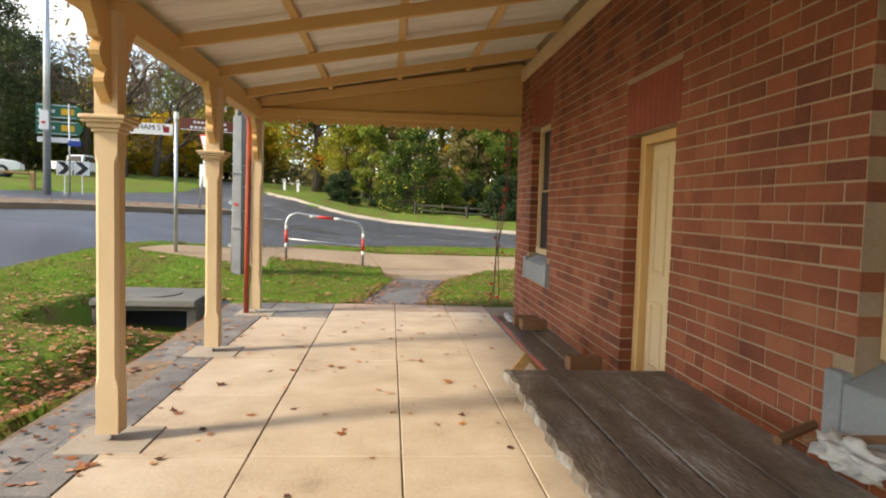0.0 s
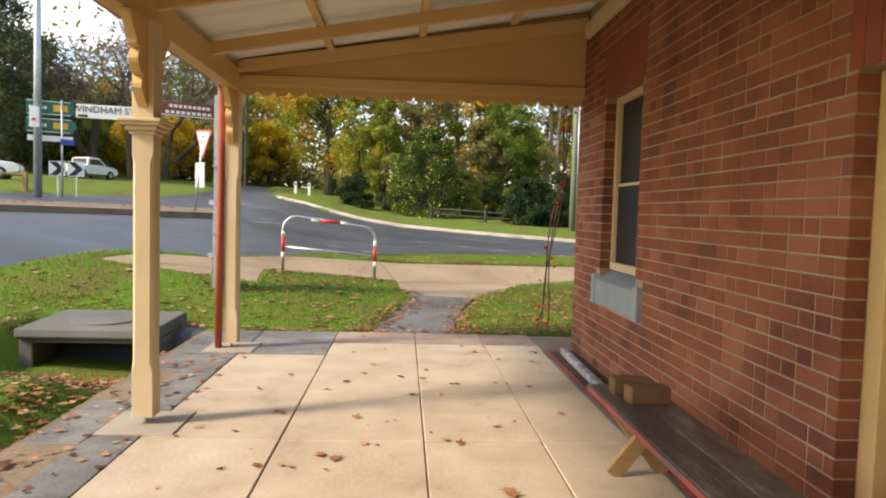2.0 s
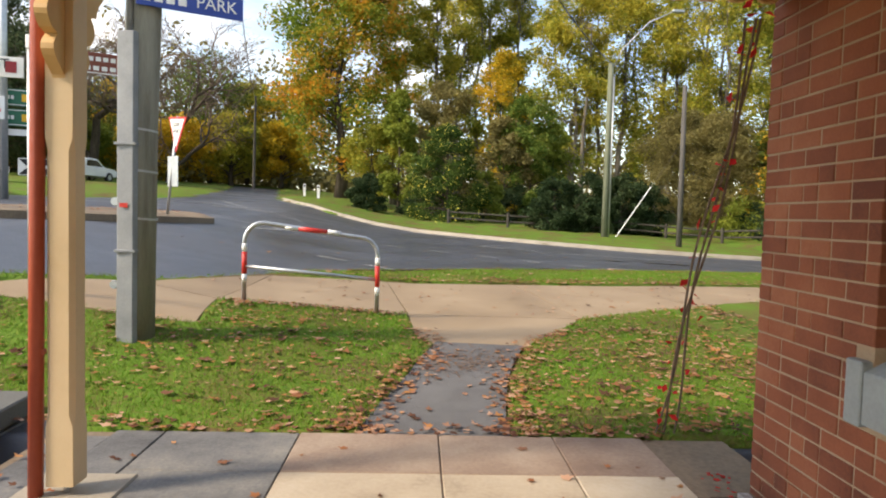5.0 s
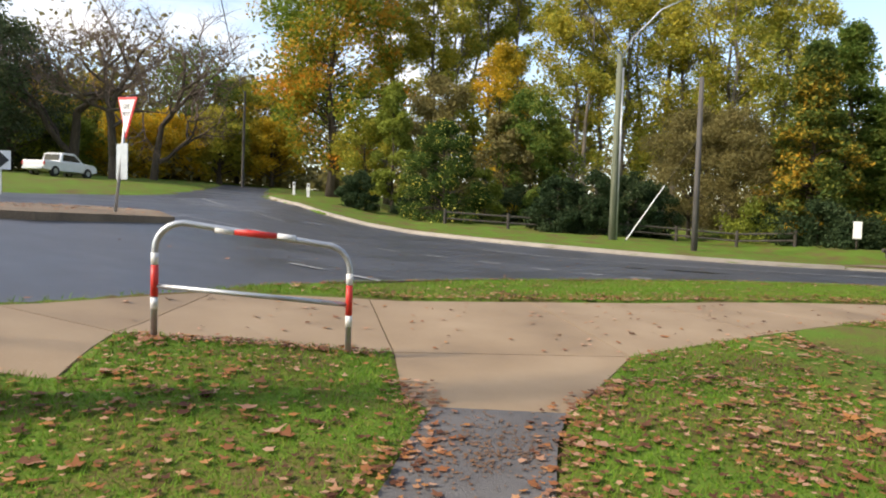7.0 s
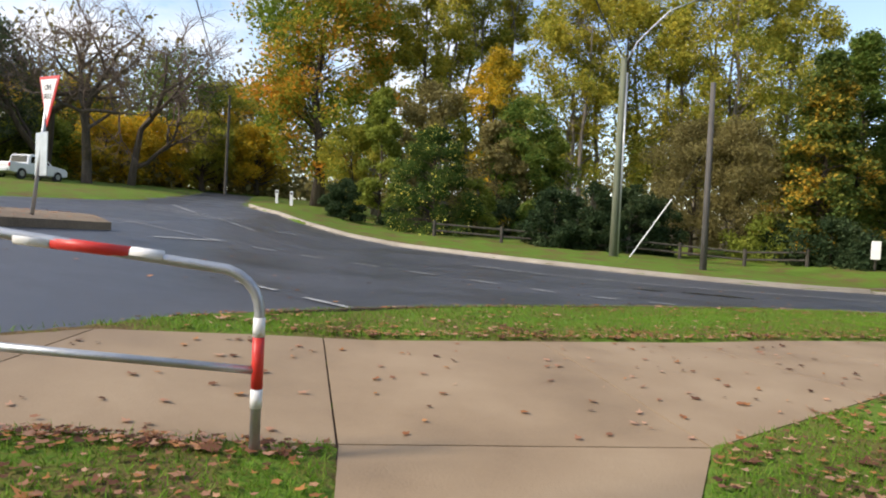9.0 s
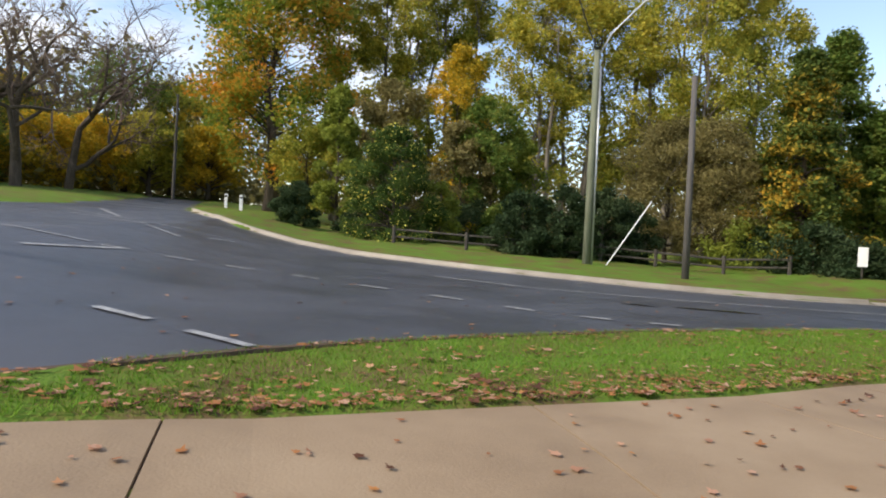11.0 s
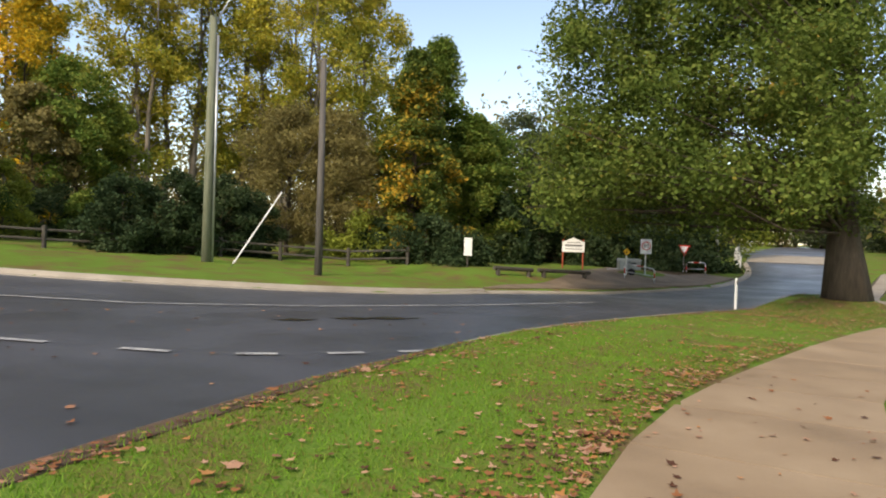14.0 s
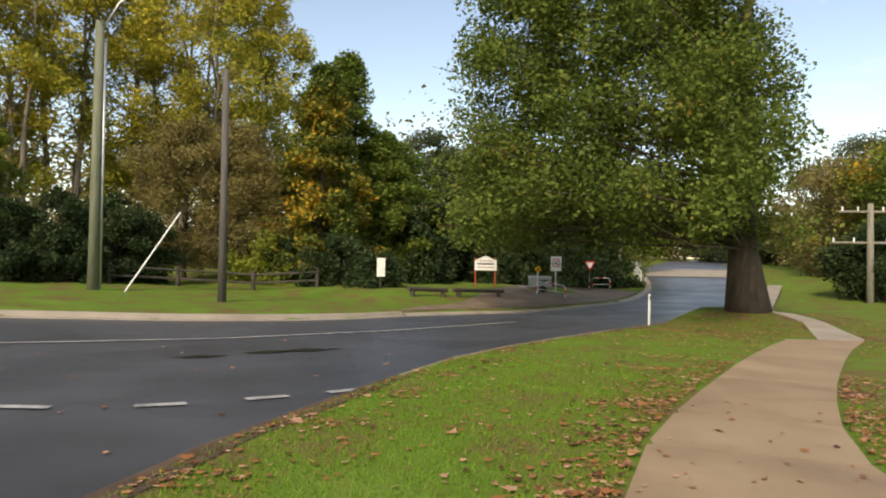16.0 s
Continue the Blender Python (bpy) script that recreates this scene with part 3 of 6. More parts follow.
for k, (px, py, rx, ry) in enumerate([(8.65, 27.2, 0.4, 0.12), (9.9, 27.2, 0.5, 0.14), (10.6, 27.1, 0.6, 0.17)]):
    out = [(px + rx * (1 + 0.25 * math.sin(5 * a + k)) * math.cos(a), py + ry * (1 + 0.3 * math.cos(4 * a)) * math.sin(a) - 0.12 * rx * math.cos(a)) for a in [2 * math.pi * i / 22 for i in range(22)]]
    bm = bmesh.new()
    bm.faces.new([bm.verts.new((x, y, gz(x, y) - 0.018)) for x, y in out])
    solo("tar_patch", bm, PATCH, "wet black tar stain on the road", "stain", "", "structure")

solo("dirt_entry", draped("d", [(18.6, 32.9), (22.3, 33.2), (28.6, 33.2), (35, 33.9), (44, 36.8), (46, 40), (36, 40.6), (31, 38.2), (26, 36.2), (21.5, 34.6)], DIRT, 0.13, 0.1), DIRT, "brown gravel park entry strewn with leaves", "ground", kind="structure")

# ---- verandah floor ----
WALL_X, END_Y = 4.07, 9.64
floor = root("floor", (2, 6, -0.3), "buff concrete slab floor edged in bluestone", "paving", "", "structure")
part("bed", box(-0.1, 4.3, -4.0, 10.46, -0.33, -0.014), DIRT, floor)
XS, YS = [0.6, 1.47, 2.38, 3.14, 3.74], [-3.4, -2.0, -0.6, 0.7, 1.87, 3.05, 4.22, 5.5, 6.72, 7.86, 9.19]
rng = random.Random(4)


def paver(x0, x1, y0, y1, material, name="slab", top=0.0):
    g = 0.0035
    dz = rng.uniform(-0.003, 0.003)
    part(name, box(x0 + g, x1 - g, y0 + g, y1 - g, -0.1, top + dz, 0.006), material, floor)


for i in range(4):
    for y0, y1 in zip(YS, YS[1:]):
        paver(XS[i], XS[i + 1], y0, y1, SLAB)
    paver(XS[i], XS[i + 1], 9.19, 9.8, SLAB if i else BLUESTONE)
    paver(XS[i], XS[i + 1], 9.8, 10.47, STAINED_SLAB if i else BLUESTONE)
y = -3.4
while y < 10.3:
    y1 = min(10.47, y + rng.uniform(0.9, 1.5))
    paver(0.28, 0.6, y, y1, BLUESTONE)
    y = y1
y = -3.1
while y < 10.3:
    y1 = min(10.47, y + rng.uniform(0.7, 1.3))
    paver(-0.06, 0.28, y, y1, BLUESTONE, top=-0.012)
    y = y1
part("red_edge", box(3.747, 3.80, 1.5, 9.5, -0.1, 0.006, 0.004), RED_EDGE, floor, "worn red painted floor edge")
part("grey_edge", box(3.718, 3.744, 5.5, 9.5, -0.09, 0.009, 0.003), GREY_CONCRETE, floor)
part("wall_strip", box(3.81, 4.2, -4, 9.55, -0.2, -0.008), SOIL, floor, "dirt strip against the wall")
bm = box(-0.03, 0.03, -1.35, 1.35, -0.02, 0.05, 0.006)
bm.transform(pose(3.9, 8.1, 0.012, 0, 0, -1.5))
solo("batten", bm, GREY_BATTEN, "flaking whitish timber batten lying along the wall", "timber")

# ---- brick house wall ----
Y0, Y1, Z0, Z1 = -1.2, END_Y, -0.1, 3.75
house = root("wall_east", (4.2, 5, 0), "red brick house wall with pale mortar joints", "wall", "", "structure")


def wall_piece(y0, y1, z0, z1, x0=WALL_X + 0.0045, x1=WALL_X + 0.24):
    if y1 - y0 > 0.01 and z1 - z0 > 0.01:
        part("mortar", box(x0, x1, y0, y1, z0, z1), MORTAR, house)


holes = [(1.75, 2.68, 0.80, 2.58), (4.40, 5.25, 0.0, 2.09), (7.76, 8.72, 0.80, 2.56)]
ys = Y0
for a, b, c, d in holes:
    wall_piece(ys, a - 0.004, Z0, Z1)
    wall_piece(a - 0.004, b + 0.004, Z0, c - 0.004)
    wall_piece(a - 0.004, b + 0.004, d + 0.004, Z1)
    ys = b + 0.004
wall_piece(ys, Y1 - 0.006, Z0, Z1)
part("north_return", box(WALL_X + 0.24, 14.0, Y1 - 0.24, Y1 - 0.008, -0.1, 3.75), MORTAR, house)
part("back_wall", box(14.0, 14.2, -8.0, Y1, -0.2, 3.75), BRICK, house)
part("south_wall", box(WALL_X + 0.24, 14.0, -8.2, -8.0, -0.2, 3.75), BRICK, house)
part("west_wall", box(WALL_X, WALL_X + 0.24, -8.2, Y0, -0.2, 3.75), BRICK, house)
roof_main = solo("house_roof", prism([(3.9, 3.72), (9.1, 6.4), (14.3, 3.72), (14.3, 3.66), (9.1, 6.3), (3.9, 3.66)], "y", -8.3, 9.75), ROOF_TIN, "grey tin house roof", "roof", kind="structure")
solo("ceiling", box(4.4, 13.9, -7.9, 9.3, 3.5, 3.6), WHITE_PAINT, "plain ceiling inside the house", "ceiling", kind="structure")

CH, BL, HD, J = 0.086, 0.23, 0.11, 0.010
brick_mesh = {}


def brick_shape(length, depth, key, material):
    if key not in brick_mesh:
        bm = bmesh.new()
        bmesh.ops.create_cube(bm, size=1)
        bm.transform(Matrix.Diagonal((depth, length, CH - J, 1)))
        front = [e for e in bm.edges if all(v.co.x < 0 for v in e.verts)]
        bmesh.ops.bevel(bm, geom=front, offset=0.004, segments=1, affect="EDGES")
        me = bpy.data.meshes.new("brick")
        bm.to_mesh(me)
        bm.free()
        me.materials.append(material)
        brick_mesh[key] = me
    return brick_mesh[key]


lintels = [(a - 0.05, b + 0.06, d, 3.022) for a, b, c, d in [(1.75, 2.68, 0, 2.58), (7.76, 8.72, 0, 2.56)]] + [(4.35, 5.31, 2.09, 2.476)]
blocked = [(a, b, c, d) for a, b, c, d in holes] + lintels + [(1.575, 2.795, 0.64, 0.9), (7.585, 8.835, 0.64, 0.9)]
placed = []
courses = int((3.45 - 0.0) / CH)
for c in range(-1, courses):
    z = 0.02 + c * CH + CH / 2
    y = Y1 - (0.0 if c % 2 else 0.06)
    step = 0
    if c % 2 == 0:
        y = Y1
    while y > Y0 + 0.3:
        header = (step * 2 + c) % 5 in (0, 3) if c % 3 else (step + c) % 4 == 0
        ln = HD if header else BL
        if step == 0 and c % 2 == 0:
            ln = HD
        a, b = y - ln, y
        segs = [(a, b)]
        for h0, h1, hz0, hz1 in blocked:
            if z + CH / 2 - 0.015 > hz0 and z - CH / 2 + 0.015 < hz1:
                nxt = []
                for s0, s1 in segs:
                    if s1 <= h0 or s0 >= h1:
                        nxt.append((s0, s1))
                    else:
                        if s0 < h0 - 0.02:
                            nxt.append((s0, h0))
                        if s1 > h1 + 0.02:
                            nxt.append((h1, s1))
                segs = nxt
        for s0, s1 in segs:
            if s1 - s0 > 0.014:
                placed.append(((s0 + s1) / 2, z, s1 - s0))
        y -= ln + J
        step += 1

# ---- windows, door ----
def soldier_lintel(y0, y1, z0, z1):
    top = root("lintel", (WALL_X, (y0 + y1) / 2, z0), "flat brick arch painted dull red", "lintel", "", "structure")
    n = int((y1 - y0) / 0.088)
    w = (y1 - y0) / n
    for i in range(n):
        part("brick", box(WALL_X - 0.003, WALL_X + 0.12, y0 + i * w + 0.004, y0 + (i + 1) * w - 0.004, z0 + 0.004, z1, 0.004), LINTEL, top)
    part("joint", box(WALL_X + 0.005, WALL_X + 0.11, y0, y1, z0 + 0.008, z1 - 0.004), LINTEL, top)


for a, b, c, d in lintels:
    soldier_lintel(a, b, c, d)


def sash_window(y0, y1, z0, z1, name):
    w = root(name, (WALL_X + 0.12, (y0 + y1) / 2, z0), "cream timber sash window with dark fly screen", "window", "", "structure")
    x = WALL_X + 0.10
    fr = bmesh.new()
    box(x, x + 0.1, y0, y0 + 0.05, z0, z1, 0.004, fr)
    box(x, x + 0.1, y1 - 0.05, y1, z0, z1, 0.004, fr)
    box(x, x + 0.1, y0 + 0.05, y1 - 0.05, z1 - 0.06, z1, 0.004, fr)
    box(x - 0.02, x + 0.1, y0 + 0.05, y1 - 0.05, z0, z0 + 0.07, 0.004, fr)
    part("window_frame", fr, CREAM, w)
    mid = z0 + 0.78
    part("meeting_rail", box(x + 0.03, x + 0.06, y0 + 0.05, y1 - 0.05, mid - 0.012, mid + 0.016, 0.003), CREAM, w)
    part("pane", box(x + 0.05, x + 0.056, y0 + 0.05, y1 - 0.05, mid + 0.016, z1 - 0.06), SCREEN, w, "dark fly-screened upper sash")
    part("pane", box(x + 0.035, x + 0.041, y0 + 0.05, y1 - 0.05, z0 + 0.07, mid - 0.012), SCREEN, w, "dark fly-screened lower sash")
    # added near-black box standing in for the unlit room
    part("room_shade_fill", box(x + 0.09, x + 0.2, y0, y1, z0, z1), SHADE_BLACK, w)
    sill = part("window_sill", prism([(WALL_X - 0.035, z0 - 0.1), (WALL_X + 0.14, z0 - 0.01), (WALL_X + 0.14, z0 - 0.17), (WALL_X - 0.035, z0 - 0.32)], "y", y0 - 0.07, y1 + 0.012, 0.006), SILL_PAINT, w, "grey-blue painted sloping sill")
    for yy in (y0 - 0.12, y1 + 0.06):
        part("sill_ear", box(WALL_X - 0.045, WALL_X + 0.1, yy - 0.05, yy + 0.05, z0 - 0.33, z0 - 0.06, 0.006), SILL_PAINT, w)


sash_window(7.76, 8.72, 0.97, 2.56, "window_1")
sash_window(1.75, 2.68, 0.97, 2.58, "window_2")

d = root("door_1", (WALL_X + 0.12, 4.82, 0.13), "closed cream four-panel timber door", "door", "", "structure")
x = WALL_X + 0.10
bm = bmesh.new()
box(x, x + 0.12, 4.40, 4.46, 0.13, 2.09, 0.004, bm)
box(x, x + 0.12, 5.15, 5.25, 0.13, 2.09, 0.004, bm)
box(x, x + 0.12, 4.46, 5.15, 2.02, 2.09, 0.004, bm)
part("door_frame", bm, CREAM_DARK, d)
leaf = part("door_leaf", box(x + 0.06, x + 0.10, 4.465, 5.145, 0.16, 2.015, 0.003), DOOR_PAINT, d)
for ya, yb in ((4.54, 4.76), (4.85, 5.07)):
    for za, zb in ((0.36, 0.86), (1.06, 1.92)):
        bm = bmesh.new()
        for (u0, u1, v0, v1) in ((ya, yb, za, za + 0.03), (ya, yb, zb - 0.03, zb), (ya, ya + 0.03, za + 0.03, zb - 0.03), (yb - 0.03, yb, za + 0.03, zb - 0.03)):
            box(x + 0.045, x + 0.065, u0, u1, v0, v1, 0.006, bm)
        box(x + 0.054, x + 0.064, ya + 0.05, yb - 0.05, za + 0.05, zb - 0.05, 0.004, bm)
        part("panel", bm, DOOR_PAINT, leaf)
part("threshold", box(WALL_X - 0.01, x + 0.14, 4.40, 5.25, 0.02, 0.13, 0.008), BLUESTONE, d, "dark stone threshold")
part("weather_bar", box(x + 0.03, x + 0.06, 4.465, 5.145, 0.135, 0.165, 0.003), SIGN_BLACK, d)
solo("door_step", box(3.82, WALL_X + 0.004, 4.3, 5.38, -0.02, 0.06, 0.01), BLUESTONE, "dark stone door step", "step", kind="structure")

# ---- verandah roof ----
def eave_z(x):
    return 2.80 + (x - 0.47) * (3.45 - 2.80) / (WALL_X - 0.47)


part_roof = root("verandah_roof", (2, 5, 3.0), "corrugated tin verandah roof on cream timber framing", "roof", "", "structure")
bm = bmesh.new()
nx_, ny_ = 2, 560
ya, yb = -2.2, 9.72
prev = None
for j in range(ny_ + 1):
    yy = ya + (yb - ya) * j / ny_
    wob = 0.008 * math.cos(2 * math.pi * yy / 0.076)
    cur = [bm.verts.new((xx, yy, eave_z(xx) + 0.125 + wob)) for xx in (0.22, WALL_X + 0.02)]
    if prev:
        bm.faces.new((prev[0], prev[1], cur[1], cur[0]))
    prev = cur
part("roof_sheet", bm, ROOF_TIN, part_roof, "corrugated tin sheet, unpainted underneath", True)
for yy in (-1.5, -0.25, 1.0, 2.25, 3.5, 4.75, 6.0, 7.24, 8.5):
    poly = [(0.5, eave_z(0.5) - 0.05), (WALL_X - 0.03, eave_z(WALL_X) - 0.05), (WALL_X - 0.03, eave_z(WALL_X) + 0.06), (0.5, eave_z(0.5) + 0.06)]
    part("rafter", prism(poly, "y", yy - 0.025, yy + 0.025, 0.004), CREAM_DARK, part_roof)
for xx in (1.45, 2.36, 3.28):
    part("batten", box(xx - 0.035, xx + 0.035, -2.1, 9.35, eave_z(xx) + 0.063, eave_z(xx) + 0.108, 0.004), CREAM_DARK, part_roof)
part("wall_plate", box(WALL_X - 0.05, WALL_X - 0.002, -2.1, 9.36, 3.26, 3.42, 0.005), CREAM, part_roof)
part("verandah_beam", box(0.41, 0.53, -2.2, 9.5, 2.62, 2.84, 0.006), CREAM_DARK, part_roof)
part("gutter", box(0.12, 0.3, -2.2, 9.75, 2.78, 2.92, 0.02), RED_PAINT, part_roof)
gable = [(0.44, 2.68), (WALL_X + 0.04, 2.68), (WALL_X + 0.04, 3.585), (0.44, 2.935)]
part("gable_panel", prism(gable, "y", 9.50, 9.535, 0.003), CREAM_DARK, part_roof, "ochre painted gable boards")
part("barge_rail", prism([(0.53, 2.80), (WALL_X, 3.36), (WALL_X, 3.5), (0.53, 2.92)], "y", 9.40, 9.49, 0.004), CREAM_DARK, part_roof)
part("fascia", box(0.5, WALL_X - 0.004, 9.455, 9.495, 2.69, 2.79, 0.006), CREAM_DARK, part_roof)
n = 22
w = (WALL_X - 0.53) / n
for i in range(n):
    yl = 0.53 + i * w
    tip = [(yl, 2.735), (yl + w, 2.735), (yl + w, 2.65), (yl + w * 0.82, 2.612), (yl + w * 0.68, 2.598), (yl + w * 0.32, 2.598), (yl + w * 0.18, 2.612), (yl, 2.65)]
    part("scallop", prism(tip, "y", 9.54, 9.565), CREAM_DARK, part_roof)


def bracket_outline(out, zt, zb):
    """A fretted bracket in height and reach."""
    h = zt - zb
    pts = [(0, zt), (out, zt), (out, zt - 0.05 * h)]
    for k in range(7):
        a = math.pi * k / 6
        pts.append((out * 0.78 + out * 0.2 * math.cos(a) * (1 if k < 3 else 0.7), zt - 0.05 * h - 0.26 * h * k / 6 + 0.0))
    for k in range(7):
        a = math.pi * (0.5 + k / 6)
        pts.append((out * 0.42 + out * 0.16 * math.cos(a * 1.0 + math.pi), zt - 0.33 * h - 0.24 * h * k / 6))
    for k in range(6):
        a = math.pi * k / 5
        pts.append((out * 0.22 + out * 0.16 * math.sin(a), zt - 0.60 * h - 0.22 * h * k / 5))
    pts += [(0.004, zt - 0.9 * h), (-0.012, zb)]
    pts[0] = (-0.012, zt)
    return pts


def verandah_post(x, y, capital=True):
    p = root("verandah_post", (x, y, 0.0), "cream chamfered timber verandah post with fretted brackets", "post", "verandah posts")
    s, c = 0.068, 0.022
    bm = bmesh.new()
    rings = []
    for z, cc in ((0.06, 0.003), (0.36, 0.003), (0.42, c), (1.72, c), (1.78, 0.003), (2.62, 0.003)):
        q = [(-s + cc, -s), (s - cc, -s), (s, -s + cc), (s, s - cc), (s - cc, s), (-s + cc, s), (-s, s - cc), (-s, -s + cc)]
        rings.append([bm.verts.new((x + a, y + b, z)) for a, b in q])
    for r0, r1 in zip(rings, rings[1:]):
        for k in range(8):
            bm.faces.new((r0[k], r0[(k + 1) % 8], r1[(k + 1) % 8], r1[k]))
    bm.faces.new(rings[0][::-1])
    bm.faces.new(rings[-1])
    part("shaft", bm, CREAM, p)
    bm = bmesh.new()
    for half, z0, z1 in () if not capital else ((0.082, 1.90, 1.925), (0.1, 1.925, 1.955), (0.125, 1.955, 1.975), (0.135, 1.975, 2.0)):
        box(x - half, x + half, y - half, y + half, z0, z1, 0.006, bm)
    if capital:
        part("capital", bm, CREAM, p)
    else:
        bm.free()
    for sgn in (-1, 1):
        pts = bracket_outline(0.27, 2.62, 2.02)
        poly = [(y + sgn * (s + o), z) for o, z in pts]
        part("bracket", prism(poly, "x", x - 0.03, x + 0.03), CREAM_DARK, p)
    part("pin", tube([(x, y, 0.0), (x, y, 0.07)], 0.012), GALV, p, "steel base pin")
    part("pad", box(x - 0.24, x + 0.26, y - 0.24, y + 0.24, -0.06, 0.012, 0.008), KERB, p, "square concrete footing pad")


for xx, yy in ((0.575, 4.50), (0.535, 7.03), (0.47, 9.48), (0.575, 1.97), (0.53, -0.5)):
    verandah_post(xx, yy, yy < 9)
pipe = root("downpipe", (0.32, 9.42, 0.0), "red oxide painted metal downpipe", "downpipe")
part("pipe", tube([(0.35, 9.42, 0.0), (0.36, 9.42, 1.3), (0.372, 9.42, 2.62), (0.26, 9.45, 2.8)], 0.036, 12), RED_PAINT, pipe, "", True)
for z in (0.72, 1.95):
    part("clip", box(0.33, 0.40, 9.405, 9.435, z, z + 0.03, 0.004), RED_PAINT, pipe)

# ---- table, bench, blocks ----
def cross_legs(parent, x0, x1, y, z, material):
    for a, b, dy in ((x0, x1, -0.02), (x1, x0, 0.025)):
        ln = math.hypot(b - a, z)
        bm = box(-0.045, 0.045, -0.02, 0.02, -ln / 2, ln / 2, 0.004)
        bm.transform(Matrix.Translation(((a + b) / 2, y + dy, z / 2 + 0.004)) @ Matrix.Rotation(math.atan2(b - a, z), 4, "Y"))
        part("leg", bm, material, parent)


table = root("picnic_table", (3.4, 2.4, 0.0), "weathered dark plank table on crossed raw-timber legs", "table")
edges = [2.92, 3.12, 3.31, 3.54, 3.80]
for i in range(4):
    bm = box(edges[i] + 0.003, edges[i + 1] - 0.003, 0.75, 3.62, 0.615, 0.655, 0.006)
    part("plank", bm, OLD_TABLE, table)
part("end_board", box(2.915, 3.80, 3.625, 3.76, 0.613, 0.652, 0.008), OLD_TABLE, table)
bm = bmesh.new()
prev = None
for k in range(60):
    yy = 0.75 + 3.0 * k / 59
    j = 0.008 * math.sin(k * 1.7) + 0.006 * math.sin(k * 0.63)
    cur = [bm.verts.new(q) for q in ((2.908 + j, yy, 0.656 + j * 0.2), (2.902 + j, yy, 0.615), (2.925, yy, 0.612), (2.93, yy, 0.657))]
    if prev:
        for a in range(4):
            bm.faces.new((prev[a], prev[(a + 1) % 4], cur[(a + 1) % 4], cur[a]))
    prev = cur
part("edge_strip", bm, OLD_EDGE, table, "splintered pale plank edge")
cross_legs(table, 2.97, 3.72, 2.35, 0.61, RAW_WOOD)
cross_legs(table, 2.97, 3.72, 1.1, 0.61, RAW_WOOD)
part("rail", box(3.3, 3.36, 0.85, 3.5, 0.57, 0.612, 0.004), RAW_WOOD, table)

bench = root("bench", (3.55, 5.4, 0.0), "low weathered plank bench on crossed timber legs", "bench")
for i, (a, b) in enumerate(((3.36, 3.55), (3.556, 3.74))):
    part("plank", box(a, b, 4.42, 6.5, 0.405, 0.44, 0.006), OLD_TABLE, bench)
part("edge", box(3.35, 3.359, 4.42, 6.5, 0.407, 0.437, 0.002), RED_EDGE, bench, "worn red paint along the edge")
for yy, o in ((4.412, 0), (6.508, 0)):
    part("end_grain", box(3.362, 3.738, yy - 0.006, yy + 0.006, 0.407, 0.438, 0.003), OLD_EDGE, bench, "pale flaking plank ends")
cross_legs(bench, 3.42, 3.74, 6.2, 0.405, RAW_WOOD)
cross_legs(bench, 3.42, 3.74, 4.62, 0.405, RAW_WOOD)
for bx, by, rz in ((3.58, 6.12, 4), (3.55, 6.29, -3), (3.60, 4.62, 2)):
    bm = box(-0.115, 0.115, -0.055, 0.055, 0, 0.095, 0.008)
    bm.transform(pose(bx, by, 0.44, 0, 0, rz))
    solo("timber_block", bm, BLOCK_WOOD, "brown timber block resting on the bench", "block", "blocks on the bench")
bm = bmesh.new()
bmesh.ops.create_icosphere(bm, subdivisions=4, radius=1)
for v in bm.verts:
    k = 0.72 + 0.5 * noise.noise(v.co * 2.3) + 0.22 * noise.noise(v.co * 6)
    v.co = Vector((v.co.x * 0.10 * k, v.co.y * 0.2 * k, max(-0.06, v.co.z * 0.07 * k)))
bm.transform(Matrix.Translation((3.84, 2.35, 0.715)))
solo("crumpled_cloth", bm, CLOTH, "crumpled whitish cloth on the table", "cloth", smooth=True)
for a, b, r in (((3.80, 2.55, 0.70), (3.98, 2.15, 0.84), 0.016), ((3.74, 2.62, 0.672), (3.95, 2.72, 0.70), 0.02)):
    solo("stick", tube([a, b], r, 6), BLOCK_WOOD, "short rough timber offcut", "stick", "offcuts on the table")

# ---- street furniture near the house ----


